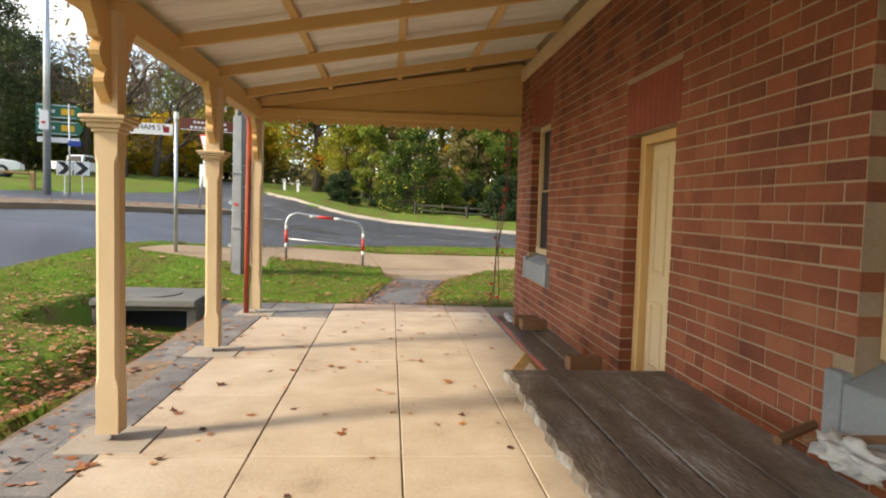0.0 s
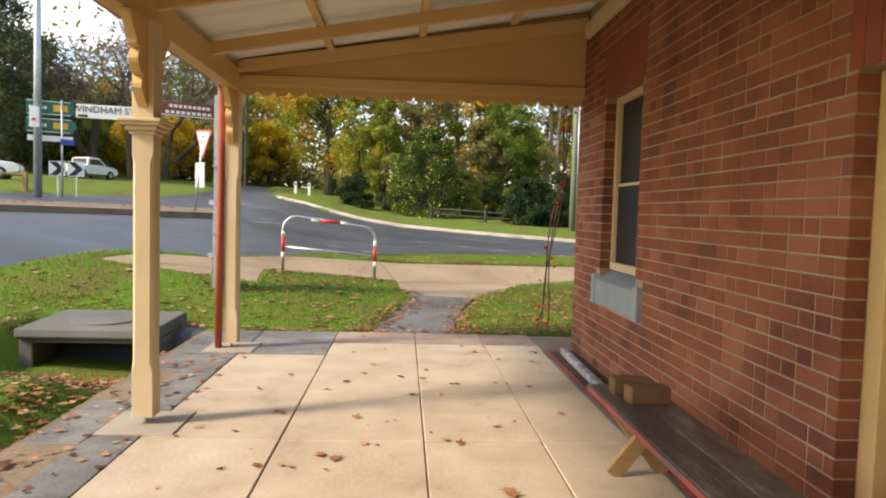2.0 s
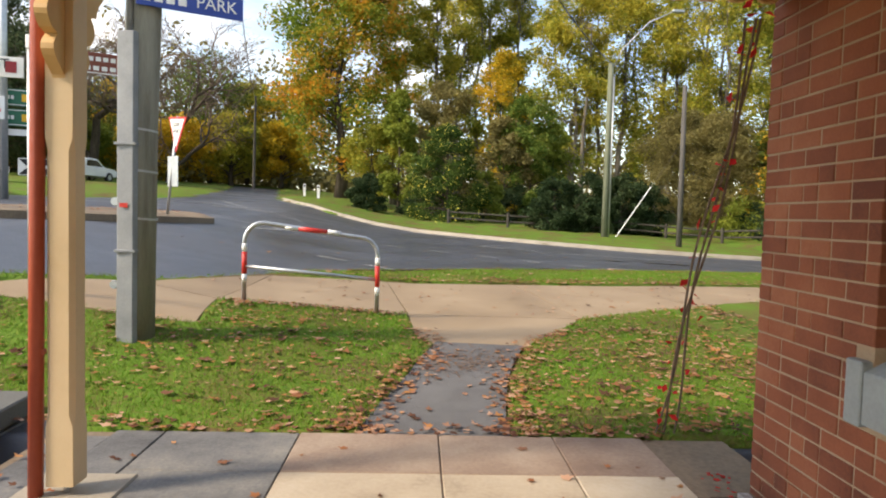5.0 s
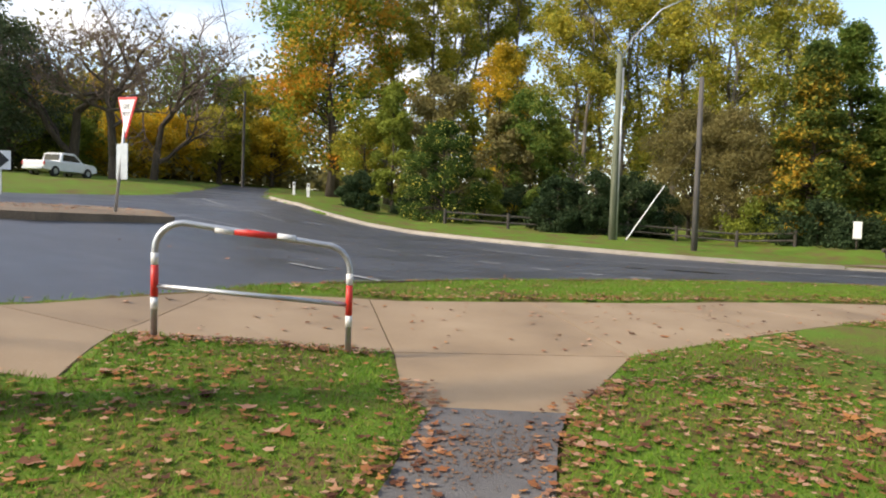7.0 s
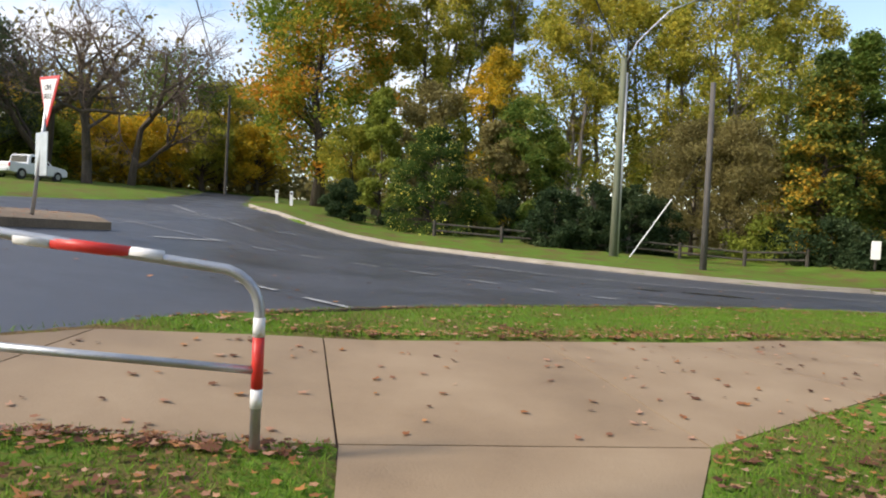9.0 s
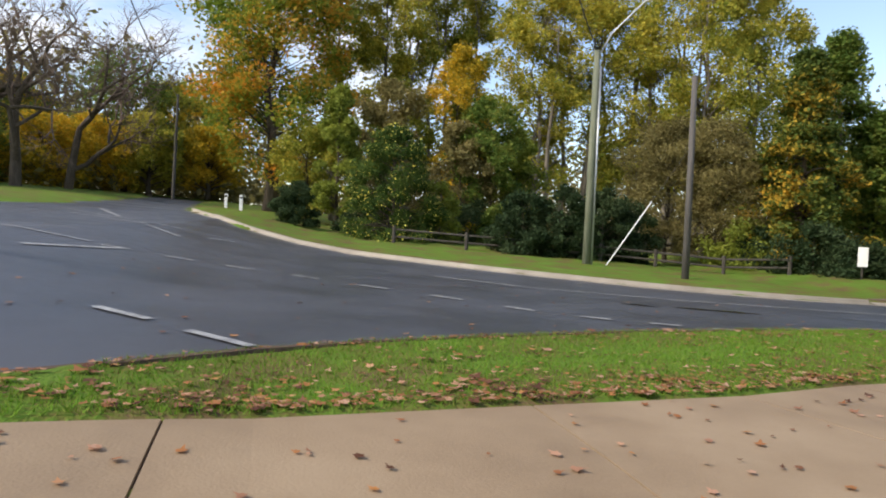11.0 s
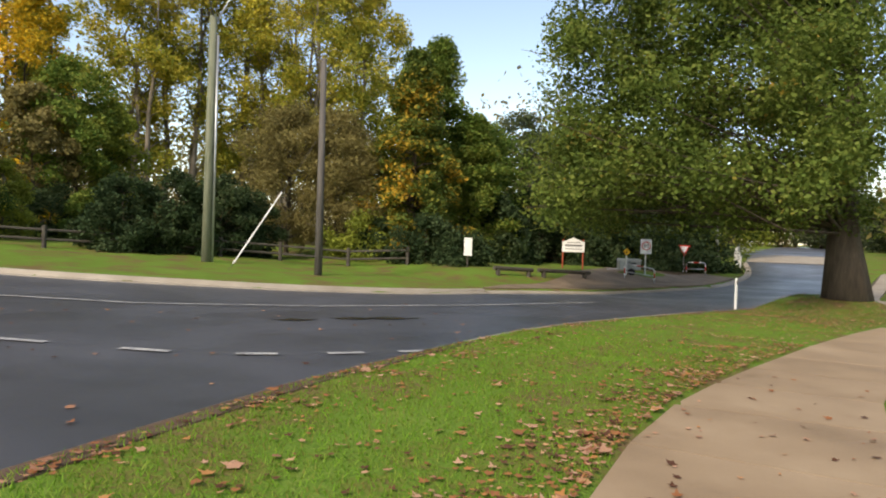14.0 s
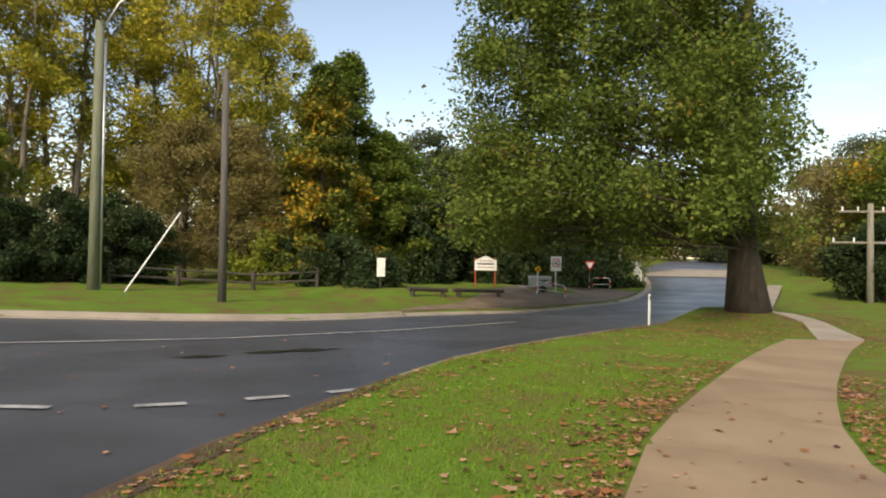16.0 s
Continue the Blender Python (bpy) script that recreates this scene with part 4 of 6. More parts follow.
def barrier_rail(ax, ay, bx, by, label, top=0.965, r=0.027, name="barrier_rail"):
    za, zb = gz(ax, ay), gz(bx, by)
    p = root(name, ((ax + bx) / 2, (ay + by) / 2, (za + zb) / 2), label, "barrier")
    A, B = Vector((ax, ay, 0)), Vector((bx, by, 0))
    u = (B - A).normalized()
    rad = 0.22
    pts = [Vector((ax, ay, za - 0.03)), Vector((ax, ay, za + top - rad))]
    for k in range(1, 7):
        a = math.pi / 2 * k / 6
        pts.append(A + u * rad * (1 - math.cos(a)) + Vector((0, 0, za + top - rad + rad * math.sin(a))))
    for k in range(0, 7):
        a = math.pi / 2 * k / 6
        pts.append(B - u * rad * (1 - math.sin(a)) + Vector((0, 0, zb + top - rad + rad * math.cos(a))))
    pts.append(Vector((bx, by, zb - 0.03)))
    part("frame", tube(pts, r, 12), GALV, p, "", True)
    part("lower_rail", tube([A + Vector((0, 0, za + 0.45)), B + Vector((0, 0, zb + 0.45))], r * 0.8, 10), GALV, p, "", True)
    mid = (A + B) / 2
    zt = (za + zb) / 2 + top
    slope = (zb - za) / (B - A).length
    for c, w, mtl in ((0, 0.17, SIGN_RED), (-0.25, 0.075, SIGN_WHITE), (0.25, 0.075, SIGN_WHITE)):
        a, b = mid + u * (c - w), mid + u * (c + w)
        part("reflective_band", tube([(a.x, a.y, zt + slope * (c - w)), (b.x, b.y, zt + slope * (c + w))], r + 0.003, 12), mtl, p, "red reflective band" if c == 0 else "white reflective band", True)
    for (qx, qy, qz) in ((ax, ay, za), (bx, by, zb)):
        for z0, z1, mtl in ((0.36, 0.62, SIGN_RED), (0.26, 0.355, SIGN_WHITE), (0.625, 0.72, SIGN_WHITE)):
            part("reflective_band", tube([(qx, qy, qz + z0), (qx, qy, qz + z1)], r + 0.003, 12), mtl, p, "red reflective band" if mtl is SIGN_RED else "white reflective band", True)


barrier_rail(0.17, 14.0, 1.72, 14.27, "galvanised hoop barrier with red and white reflective bands")

# timber power pole with a steel cable guard
pz = gz(-0.38, 12.3)
pole = root("power_pole", (-0.38, 12.3, pz), "weathered grey timber power pole with cable guard", "pole")
part("shaft", tube([(-0.38, 12.3, pz - 0.2), (-0.35, 12.31, 2.2), (-0.28, 12.32, 4.5), (-0.13, 12.35, 9.5)], [0.168, 0.155, 0.145, 0.115], 18), POLE_WOOD, pole, "", True)
guard = prism([(-0.47, 12.12), (-0.32, 12.10), (-0.3, 12.16), (-0.33, 12.22), (-0.48, 12.22)], "z", pz - 0.05, 3.0, 0.006)
part("cable_guard", guard, GUARD_STEEL, pole, "galvanised steel cable guard")
for z in (1.05, 2.0):
    part("guard_joint", box(-0.485, -0.295, 12.092, 12.2, z, z + 0.025, 0.003), GUARD_STEEL, pole)
part("conduit", tube([(-0.38, 12.15, 2.95), (-0.35, 12.15, 5.0), (-0.28, 12.18, 8.6)], 0.03, 10), GUARD_STEEL, pole, "grey plastic conduit", True)
part("warning_label", box(-0.435, -0.365, 12.096, 12.1, 1.45, 1.49), SIGN_RED, pole, "small red label")
for z in (1.35, 1.78, 2.15):
    part("strap", tube([(-0.36, 12.31, z), (-0.358, 12.31, z + 0.02)], 0.166, 18), GALV, pole)
for z, dx in ((0.75, -0.15), (1.5, -0.14)):
    bm = bmesh.new()
    bmesh.ops.create_cone(bm, cap_ends=True, segments=16, radius1=0.04, radius2=0.035, depth=0.02)
    bm.transform(Matrix.Translation((-0.38 + dx, 12.2, z)) @ Matrix.Rotation(radians(90), 4, "X"))
    part("pole_disc", bm, GALV, pole, "round metal pole tag")
m = facing(0.1, 12.33, 3.33, 28)
blade = part("name_blade", plate(0.92, 0.2, 0.02, m, 0.004), SIGN_BLUE, pole, "blue park name blade with white letters")
writing("PARK", 0.15, m @ Matrix.Translation((0.22, 0.0, 0.013)), SIGN_WHITE, blade)
for k in range(4):
    part("text_bar", plate(0.07, 0.11, 0.006, m @ Matrix.Translation((-0.38 + 0.1 * k, 0.0, 0.012))), SIGN_WHITE, blade)

# street name sign
sx, sy = -1.69, 12.95
sz = gz(sx, sy)
sp = root("street_sign", (sx, sy, sz), "galvanised street sign post with white and brown blades", "street sign")
part("post", tube([(sx, sy, sz - 0.1), (sx, sy, 3.12)], 0.032, 12), GALV, sp, "", True)
part("post_cap", tube([(sx, sy, 3.0), (sx, sy, 3.13)], 0.042, 12), WHITE_PAINT, sp, "white post cap")
m = facing(sx - 0.50, sy - 0.12, 2.80, 12)
blade = part("name_blade", plate(0.92, 0.2, 0.02, m, 0.004), SIGN_WHITE, sp, "white street name blade with black letters")
writing("WINDHAM ST", 0.135, m @ Matrix.Translation((-0.09, 0.025, 0.013)), SIGN_BLACK, blade)
part("number_bar", plate(0.13, 0.035, 0.006, m @ Matrix.Translation((-0.37, -0.07, 0.011))), SIGN_BLACK, blade)
part("badge", plate(0.1, 0.11, 0.006, m @ Matrix.Translation((0.35, 0.0, 0.011))), plain("badge_maroon", (0.25, 0.01, 0.02)), blade, "small maroon square badge")
m = facing(sx + 0.5, sy + 0.25, 2.93, 28)
blade = part("direction_blade", plate(1.0, 0.22, 0.02, m, 0.004), SIGN_BROWN, sp, "brown visitor direction blade with white bars")
for k, (bw, bx) in enumerate(((0.62, 0.04), (0.7, 0.02))):
    n = 9
    for i in range(n):
        part("text_bar", plate(bw / n * 0.7, 0.045, 0.006, m @ Matrix.Translation((bx - bw / 2 + bw * (i + 0.5) / n, 0.045 - 0.095 * k, 0.012))), SIGN_WHITE, blade)
part("edge_line", plate(0.96, 0.012, 0.006, m @ Matrix.Translation((0, -0.098, 0.012))), SIGN_WHITE, blade)

# side-entry drain pit
pit = root("drain_pit", (-1.15, 10.1, -0.42), "grey concrete drain pit with dark side opening", "drain")
part("lid", prism([(9.76, -0.01), (9.67, 0.03), (9.69, 0.12), (10.78, 0.16), (10.78, 0.02)], "x", -1.82, -0.40, 0.012), GREY_CONCRETE, pit)
bm = bmesh.new()
bmesh.ops.create_cone(bm, cap_ends=True, segments=40, radius1=0.36, radius2=0.355, depth=0.02)
bm.transform(Matrix.Translation((-1.12, 10.24, 0.144)) @ Matrix.Rotation(math.atan(0.04 / 1.38), 4, "X"))
part("cover", bm, GREY_CONCRETE, pit, "round concrete access cover")
for a, b in ((-1.82, -1.68), (-0.54, -0.40)):
    part("side_wall", box(a, b, 9.77, 10.74, -0.42, -0.006, 0.01), GREY_CONCRETE, pit)
# shade inside the pit is coloured in: inner faces are near-black
part("back", box(-1.76, -0.54, 10.5, 10.74, -0.42, 0.004), SHADE_BLACK, pit)
part("sump", box(-1.68, -0.54, 9.6, 10.5, -0.44, -0.38), SHADE_BLACK, pit)
part("lintel", box(-1.7, -0.52, 9.77, 9.85, -0.04, -0.006, 0.004), GREY_CONCRETE, pit)
part("grate", box(-0.62, -0.3, 8.55, 8.85, -0.30, -0.26, 0.006), GALV, pit, "small steel floor grate")

# ---- far side of the road ----
def power_pole(x, y, h, r0, r1, lean, material, label):
    z = gz(x, y) + 0.06
    p = root("power_pole", (x, y, z), label, "pole", "roadside poles")
    part("shaft", tube([(x, y, z - 0.2), (x + lean * 0.4, y, z + h * 0.45), (x + lean, y, z + h)], [r0, (r0 + r1) / 2, r1], 14), material, p, "", True)
    return p, Vector((x + lean, y, z + h))


p1, top1 = power_pole(12.11, 41.1, 9.2, 0.19, 0.14, 0.0, POLE_GREEN, "tall green-grey treated timber pole with street lamp arm")
part("conduit", tube([(12.3, 41.0, gz(12.3, 41.0)), (12.27, 41.0, 9.0)], 0.045, 8), GALV, p1, "pale steel cable conduit", True)
part("lamp_arm", tube([top1 + Vector((0, 0, -0.4)), top1 + Vector((0.5, -0.3, 0.7)), top1 + Vector((1.6, -1.0, 1.9)), top1 + Vector((2.6, -1.6, 2.3))], 0.032, 8), GALV, p1, "", True)
part("lamp_head", box(top1.x + 2.5, top1.x + 3.1, top1.y - 1.8, top1.y - 1.55, top1.z + 2.22, top1.z + 2.36, 0.03), GALV, p1)
p2, top2 = power_pole(14.45, 36.82, 7.5, 0.14, 0.10, -0.04, POLE_DARK, "dark slender timber pole on the far verge")
guy = root("guy_wire", (11.33, 37.2, gz(11.33, 37.2)), "steel guy wire with a white plastic sleeve", "guy wire")
ga, gb = Vector((11.33, 37.2, gz(11.33, 37.2))), Vector((14.44, 36.8, 5.25))
part("wire", tube([ga, gb], 0.007, 5), POLE_DARK, guy)
part("sleeve", tube([ga.lerp(gb, 0.07), ga.lerp(gb, 0.56)], 0.026, 8), WHITE_PAINT, guy, "white plastic sleeve")
for a, b, sag in (((-0.22, 12.34, 9.2), (-15.6, 78, 13.4), 1.0), ((-0.2, 12.35, 9.3), tuple(top1), 0.8)):
    A, B = Vector(a), Vector(b)
    pts = [A.lerp(B, k / 20) - Vector((0, 0, sag * 4 * (k / 20) * (1 - k / 20))) for k in range(21)]
    solo("overhead_cable", tube(pts, 0.025, 5), SIGN_BLACK, "thin black overhead cable", "cable", "overhead cables")
solo("power_pole", tube([(-15.6, 78, gz(-15.6, 78)), (-15.5, 78, 13.6)], [0.16, 0.11], 8), POLE_DARK, "distant dark power pole", "pole", "roadside poles")


def guide_post(x, y, label="white roadside guide post with dark reflector", h=1.0, w=0.11):
    z = gz(x, y) + 0.02
    p = root("guide_post", (x, y, z), label, "guide post", "guide posts")
    part("post", box(x - w / 2, x + w / 2, y - 0.025, y + 0.025, z - 0.05, z + h, 0.01), WHITE_PAINT, p)
    part("reflector", box(x - w * 0.3, x + w * 0.3, y - 0.031, y - 0.026, z + h * 0.78, z + h * 0.92), SIGN_BLACK, p)


guide_post(24.9, 27.2)
guide_post(-7.45, 62.2, h=1.1, w=0.22)
guide_post(-5.8, 59.0, h=1.1, w=0.22)

fence = root("rail_fence", (12, 44, gz(12, 44)), "rustic grey post and rail fence", "fence")
line = [(4.0, 46.4), (7.5, 45.4), (10.5, 45.0), (14.0, 44.6), (16.6, 44.2), (19.2, 42.6), (21.4, 41.0)]
for x, y in line:
    z = gz(x, y)
    part("fence_post", tube([(x, y, z - 0.1), (x, y, z + 0.95)], 0.09, 8), FENCE_WOOD, fence)
for (ax, ay), (bx, by) in zip(line, line[1:]):
    for h in (0.42, 0.78):
        part("rail", tube([(ax, ay, gz(ax, ay) + h), (bx, by, gz(bx, by) + h)], 0.05, 6), FENCE_WOOD, fence)

# give way sign on the island
gx, gy = -3.95, 22.7
g0 = gz(gx, gy) + 0.1
gw = root("give_way_sign", (gx, gy, g0), "give way sign on a leaning galvanised post", "road sign")
part("post", tube([(gx - 0.05, gy, g0 - 0.1), (gx + 0.2, gy, g0 + 2.4)], 0.032, 10), GALV, gw, "", True)
m = facing(gx + 0.2, gy - 0.05, g0 + 1.98, -42) @ Matrix.Rotation(radians(-4), 4, "Z")
tri = [(-0.43, 0.40), (0.43, 0.40), (0.0, -0.46)]
board = part("board", plate(1, 1, 0.015, m, 0, tri), SIGN_RED, gw, "white triangle with red border")
part("field", plate(1, 1, 0.008, m @ Matrix.Translation((0, 0.02, 0.013)), 0, [(-0.34, 0.325), (0.34, 0.325), (0.0, -0.36)]), SIGN_WHITE, board)
for s, dy in (("GIVE", 0.2), ("WAY", 0.05)):
    writing(s, 0.15, m @ Matrix.Translation((0, dy, 0.02)), SIGN_BLACK, board)
part("lower_board", plate(0.5, 0.75, 0.02, facing(gx + 0.11, gy - 0.05, g0 + 1.05, -42), 0.01), GALV, gw, "white plate seen from behind")

# lamp column with direction signs, left of the road
lx, ly = -12.35, 29.9
lz = gz(lx, ly)
lc = root("lamp_column", (lx, ly, lz), "tall galvanised street lamp column", "lamp column")
part("shaft", tube([(lx, ly, lz - 0.1), (lx + 0.05, ly, lz + 11.5)], [0.16, 0.1], 14), GALV, lc, "", True)
m = facing(lx, ly - 0.2, lz + 3.1, 20)
part("small_board", plate(0.34, 0.8, 0.03, m, 0.01), SIGN_WHITE, lc, "white plate with small red marks")
part("mark", plate(0.14, 0.1, 0.01, m @ Matrix.Translation((-0.02, -0.1, 0.02))), SIGN_RED, lc)
lx -= 0.85
ds = root("direction_sign", (lx + 1.3, ly + 0.5, gz(lx + 1.3, ly + 0.5)), "green road direction signs with yellow route panels", "road sign")
dz = gz(lx + 1.3, ly + 0.5)
part("post", tube([(lx + 1.55, ly + 0.5, dz), (lx + 1.55, ly + 0.5, dz + 3.9)], 0.04, 8), GALV, ds, "", True)
for k, zz in enumerate((3.55, 2.85)):
    m = facing(lx + 1.15, ly + 0.4, dz + zz, 22)
    shape = [(-0.85, -0.3), (0.75, -0.3), (0.95, 0.0), (0.75, 0.3), (-0.85, 0.3)]
    b = part("board", plate(1, 1, 0.02, m, 0, shape), SIGN_GREEN, ds, "green board with pointed end")
    part("border", plate(1.5, 0.025, 0.01, m @ Matrix.Translation((-0.05, 0.255, 0.013))), SIGN_WHITE, b)
    part("border", plate(1.5, 0.025, 0.01, m @ Matrix.Translation((-0.05, -0.255, 0.013))), SIGN_WHITE, b)
    for i in range(5):
        part("text_bar", plate(0.09, 0.13, 0.01, m @ Matrix.Translation((-0.7 + 0.13 * i, 0.0, 0.013))), SIGN_WHITE, b)
    part("route_panel", plate(0.5, 0.26, 0.01, m @ Matrix.Translation((0.35, 0.0, 0.013))), SIGN_YELLOW, b)
m = facing(lx + 1.15, ly + 0.4, dz + 2.33, 22)
part("lower_board", plate(1.6, 0.22, 0.02, m), SIGN_WHITE, ds)
part("blue_board", plate(0.5, 0.22, 0.02, facing(lx + 1.8, ly + 0.42, dz + 2.2, 22)), SIGN_BLUE, ds)
ch = root("chevron_board", (lx + 1.4, ly + 1.2, gz(lx + 1.4, ly + 1.2)), "black and white chevron boards on short posts", "road sign")
cz = gz(lx + 1.4, ly + 1.2)
for i in range(2):
    m = facing(lx + 1.0 + 0.75 * i, ly + 1.2, cz + 1.15, 20)
    b = part("board", plate(0.62, 0.62, 0.02, m), SIGN_WHITE, ch)
    part("chevron", plate(1, 1, 0.012, m @ Matrix.Translation((0, 0, 0.014)), 0, [(-0.28, 0.28), (-0.02, 0.28), (0.27, 0.0), (-0.02, -0.28), (-0.28, -0.28), (0.0, 0.0)]), SIGN_BLACK, b)
    part("post", tube([(lx + 1.0 + 0.75 * i, ly + 1.25, cz), (lx + 1.0 + 0.75 * i, ly + 1.25, cz + 1.3)], 0.03, 6), GALV, ch)
bf = root("bollard_fence", (-16, 32.5, gz(-16, 32.5)), "low timber bollard fence", "fence")
for x, y in ((-14.2, 32.4), (-16.2, 31.2), (-18.4, 29.9)):
    part("fence_post", box(x - 0.09, x + 0.09, y - 0.09, y + 0.09, gz(x, y) - 0.1, gz(x, y) + 0.85, 0.015), RAW_WOOD, bf)
for (ax, ay), (bx, by) in (((-14.2, 32.4), (-16.2, 31.2)), ((-16.2, 31.2), (-18.4, 29.9))):
    part("rail", tube([(ax, ay, gz(ax, ay) + 0.72), (bx, by, gz(bx, by) + 0.72)], 0.06, 6), RAW_WOOD, bf)


def ute(x, y, yaw, label, cab=True):
    z = gz(x, y) + 0.03
    car = root("ute", (x, y, z), label, "car", "parked vehicles")
    R = Matrix.Translation((x, y, z)) @ Matrix.Rotation(radians(yaw), 4, "Z")
    def put(name, bm, mtl, lab="", par=None, smooth=False):
        bm.transform(R)
        return part(name, bm, mtl, par or car, lab, smooth)
    low = [(-2.5, 0.45), (-2.55, 0.95), (-2.5, 1.05), (-0.85, 1.05), (1.25, 1.08), (2.25, 0.98), (2.5, 0.82), (2.52, 0.45), (2.0, 0.35), (-2.1, 0.38)]
    put("body", prism(low, "y", -0.88, 0.88, 0.05), CAR_WHITE)
    roofline = [(-0.95, 1.0), (-0.8, 1.62), (-0.55, 1.72), (0.35, 1.70), (0.55, 1.62), (1.3, 1.05)] if cab else [(-2.4, 1.0), (-2.2, 1.7), (-1.9, 1.78), (0.35, 1.75), (0.6, 1.66), (1.3, 1.05)]
    put("cabin", prism(roofline, "y", -0.76, 0.76, 0.05), CAR_WHITE)
    a = roofline[0][0]
    for s in (-1, 1):
        put("side_window", prism([(a + 0.22, 1.12), (a + 0.3, 1.56), (0.38, 1.56), (0.95, 1.12)], "y", s * 0.765, s * 0.775), GLASS)
        for wx in (-1.55, 1.55):
            t = bmesh.new()
            bmesh.ops.create_cone(t, cap_ends=True, segments=20, radius1=0.36, radius2=0.36, depth=0.24)
            t.transform(Matrix.Translation((wx, s * 0.8, 0.36)) @ Matrix.Rotation(radians(90), 4, "X"))
            wheel = put("wheel", t, RUBBER)
            t = bmesh.new()
            bmesh.ops.create_cone(t, cap_ends=True, segments=16, radius1=0.21, radius2=0.19, depth=0.26)
            t.transform(Matrix.Translation((wx, s * 0.8, 0.36)) @ Matrix.Rotation(radians(90), 4, "X"))
            put("rim", t, GALV, "", wheel)
        put("tail_light", box(-2.57, -2.5, s * 0.86 - 0.06, s * 0.86 + 0.03, 0.75, 0.98), SIGN_RED)
    put("rear_window", prism([(-0.62, 1.15), (0.62, 1.15), (0.55, 1.58), (-0.55, 1.58)], "x", a + 0.03, a + 0.16), GLASS)
    put("bumper", box(-2.66, -2.5, -0.8, 0.8, 0.42, 0.6, 0.03), GALV)


ute(-23.2, 57.5, 76, "white dual-cab utility vehicle parked on the verge")
ute(-22.8, 42.5, 20, "white station wagon parked on the grass", False)

# ---- park entrance, beyond the bend ----
def flat_sign(name, x, y, w, h, zc, label, category, yaw=-40, posts=2, post_mtl=GALV, shape=None, mtl=SIGN_WHITE):
    z = gz(x, y)
    s = root(name, (x, y, z), label, category)
    m = facing(x, y, z + zc, yaw)
    b = part("board", plate(w, h, 0.04, m, 0.006 if not shape else 0, shape), mtl, s)
    offs = (-w * 0.45, w * 0.45) if posts == 2 else (0,)
    for o in offs:
        q = m @ Vector((o, 0, -0.06))
        part("post", tube([(q.x, q.y, z - 0.1), (q.x, q.y, z + zc + h * 0.45)], 0.045, 8), post_mtl, s)
    return s, b, m


flat_sign("notice_board", 22.8, 38.4, 0.36, 0.8, 1.0, "plain pale notice board on a post", "sign", -32, 1, FENCE_WOOD)
s, b, m = flat_sign("park_sign", 31.2, 39.3, 1.2, 0.72, 1.35, "white park name board with arched top on red posts", "sign", -40, 2, RED_PAINT, [(-0.6, -0.36), (0.6, -0.36), (0.6, 0.18), (0.42, 0.24), (0.0, 0.43), (-0.42, 0.24), (-0.6, 0.18)])
for k, (bw, zz, hh) in enumerate(((0.7, 0.15, 0.04), (0.9, -0.01, 0.1), (0.9, -0.2, 0.04))):
    for i in range(8):
        part("text_bar", plate(bw / 8 * 0.75, hh, 0.01, m @ Matrix.Translation((-bw / 2 + bw * (i + 0.5) / 8, zz, 0.024))), SIGN_BLACK, b)
s, b, m = flat_sign("speed_sign", 34.5, 37.0, 0.6, 0.8, 1.65, "white 60 speed limit sign on a grey post", "road sign", -42, 1)
ring = [(0.24 * math.cos(a), 0.24 * math.sin(a) + 0.04) for a in [2 * math.pi * i / 28 for i in range(28)]]
part("ring", plate(1, 1, 0.01, m @ Matrix.Translation((0, 0, 0.024)), 0, ring), SIGN_RED, b)
part("disc", plate(1, 1, 0.01, m @ Matrix.Translation((0, 0, 0.03)), 0, [(c * 0.8, (e - 0.04) * 0.8 + 0.04) for c, e in ring]), SIGN_WHITE, b)
writing("60", 0.3, m @ Matrix.Translation((0, 0.04, 0.037)), SIGN_BLACK, b)
s, b, m = flat_sign("warning_sign", 32.6, 36.9, 0.3, 0.3, 1.35, "small yellow diamond warning sign", "road sign", -42, 1, GALV, [(0, -0.2), (0.2, 0), (0, 0.2), (-0.2, 0)], SIGN_YELLOW)
part("mark", plate(0.06, 0.15, 0.01, m @ Matrix.Translation((0, 0, 0.024))), SIGN_BLACK, b)
s, b, m = flat_sign("yield_sign", 44.7, 40.7, 0.7, 0.7, 1.7, "distant give way sign on a post", "road sign", -48, 1, GALV, [(-0.42, 0.36), (0.42, 0.36), (0, -0.4)], SIGN_RED)
part("field", plate(1, 1, 0.01, m @ Matrix.Translation((0, 0.04, 0.024)), 0, [(-0.26, 0.24), (0.26, 0.24), (0, -0.26)]), SIGN_WHITE, b)
tz = gz(33.4, 37.3)
tr = root("works_trailer", (33.4, 37.3, tz), "grey mesh works trailer parked by the park entry", "trailer")
R = Matrix.Translation((33.4, 37.3, tz + 0.02)) @ Matrix.Rotation(radians(-42), 4, "Z") @ Matrix.Scale(0.66, 4)
def tput(name, bm, mtl, lab=""):
    bm.transform(R)
    return part(name, bm, mtl, tr, lab)
tput("box", box(-0.85, 0.85, -0.5, 0.5, 0.45, 1.15, 0.03), plain("trailer_grey", (0.32, 0.36, 0.36), 0.4))
tput("lid", prism([(-0.9, 1.16), (0.9, 1.16), (0.8, 1.34), (-0.8, 1.34)], "y", -0.55, 0.55, 0.02), plain("trailer_lid", (0.42, 0.46, 0.46), 0.4))
tput("panel", box(-0.35, 0.45, -0.515, -0.505, 0.85, 1.0), SIGN_BLACK)
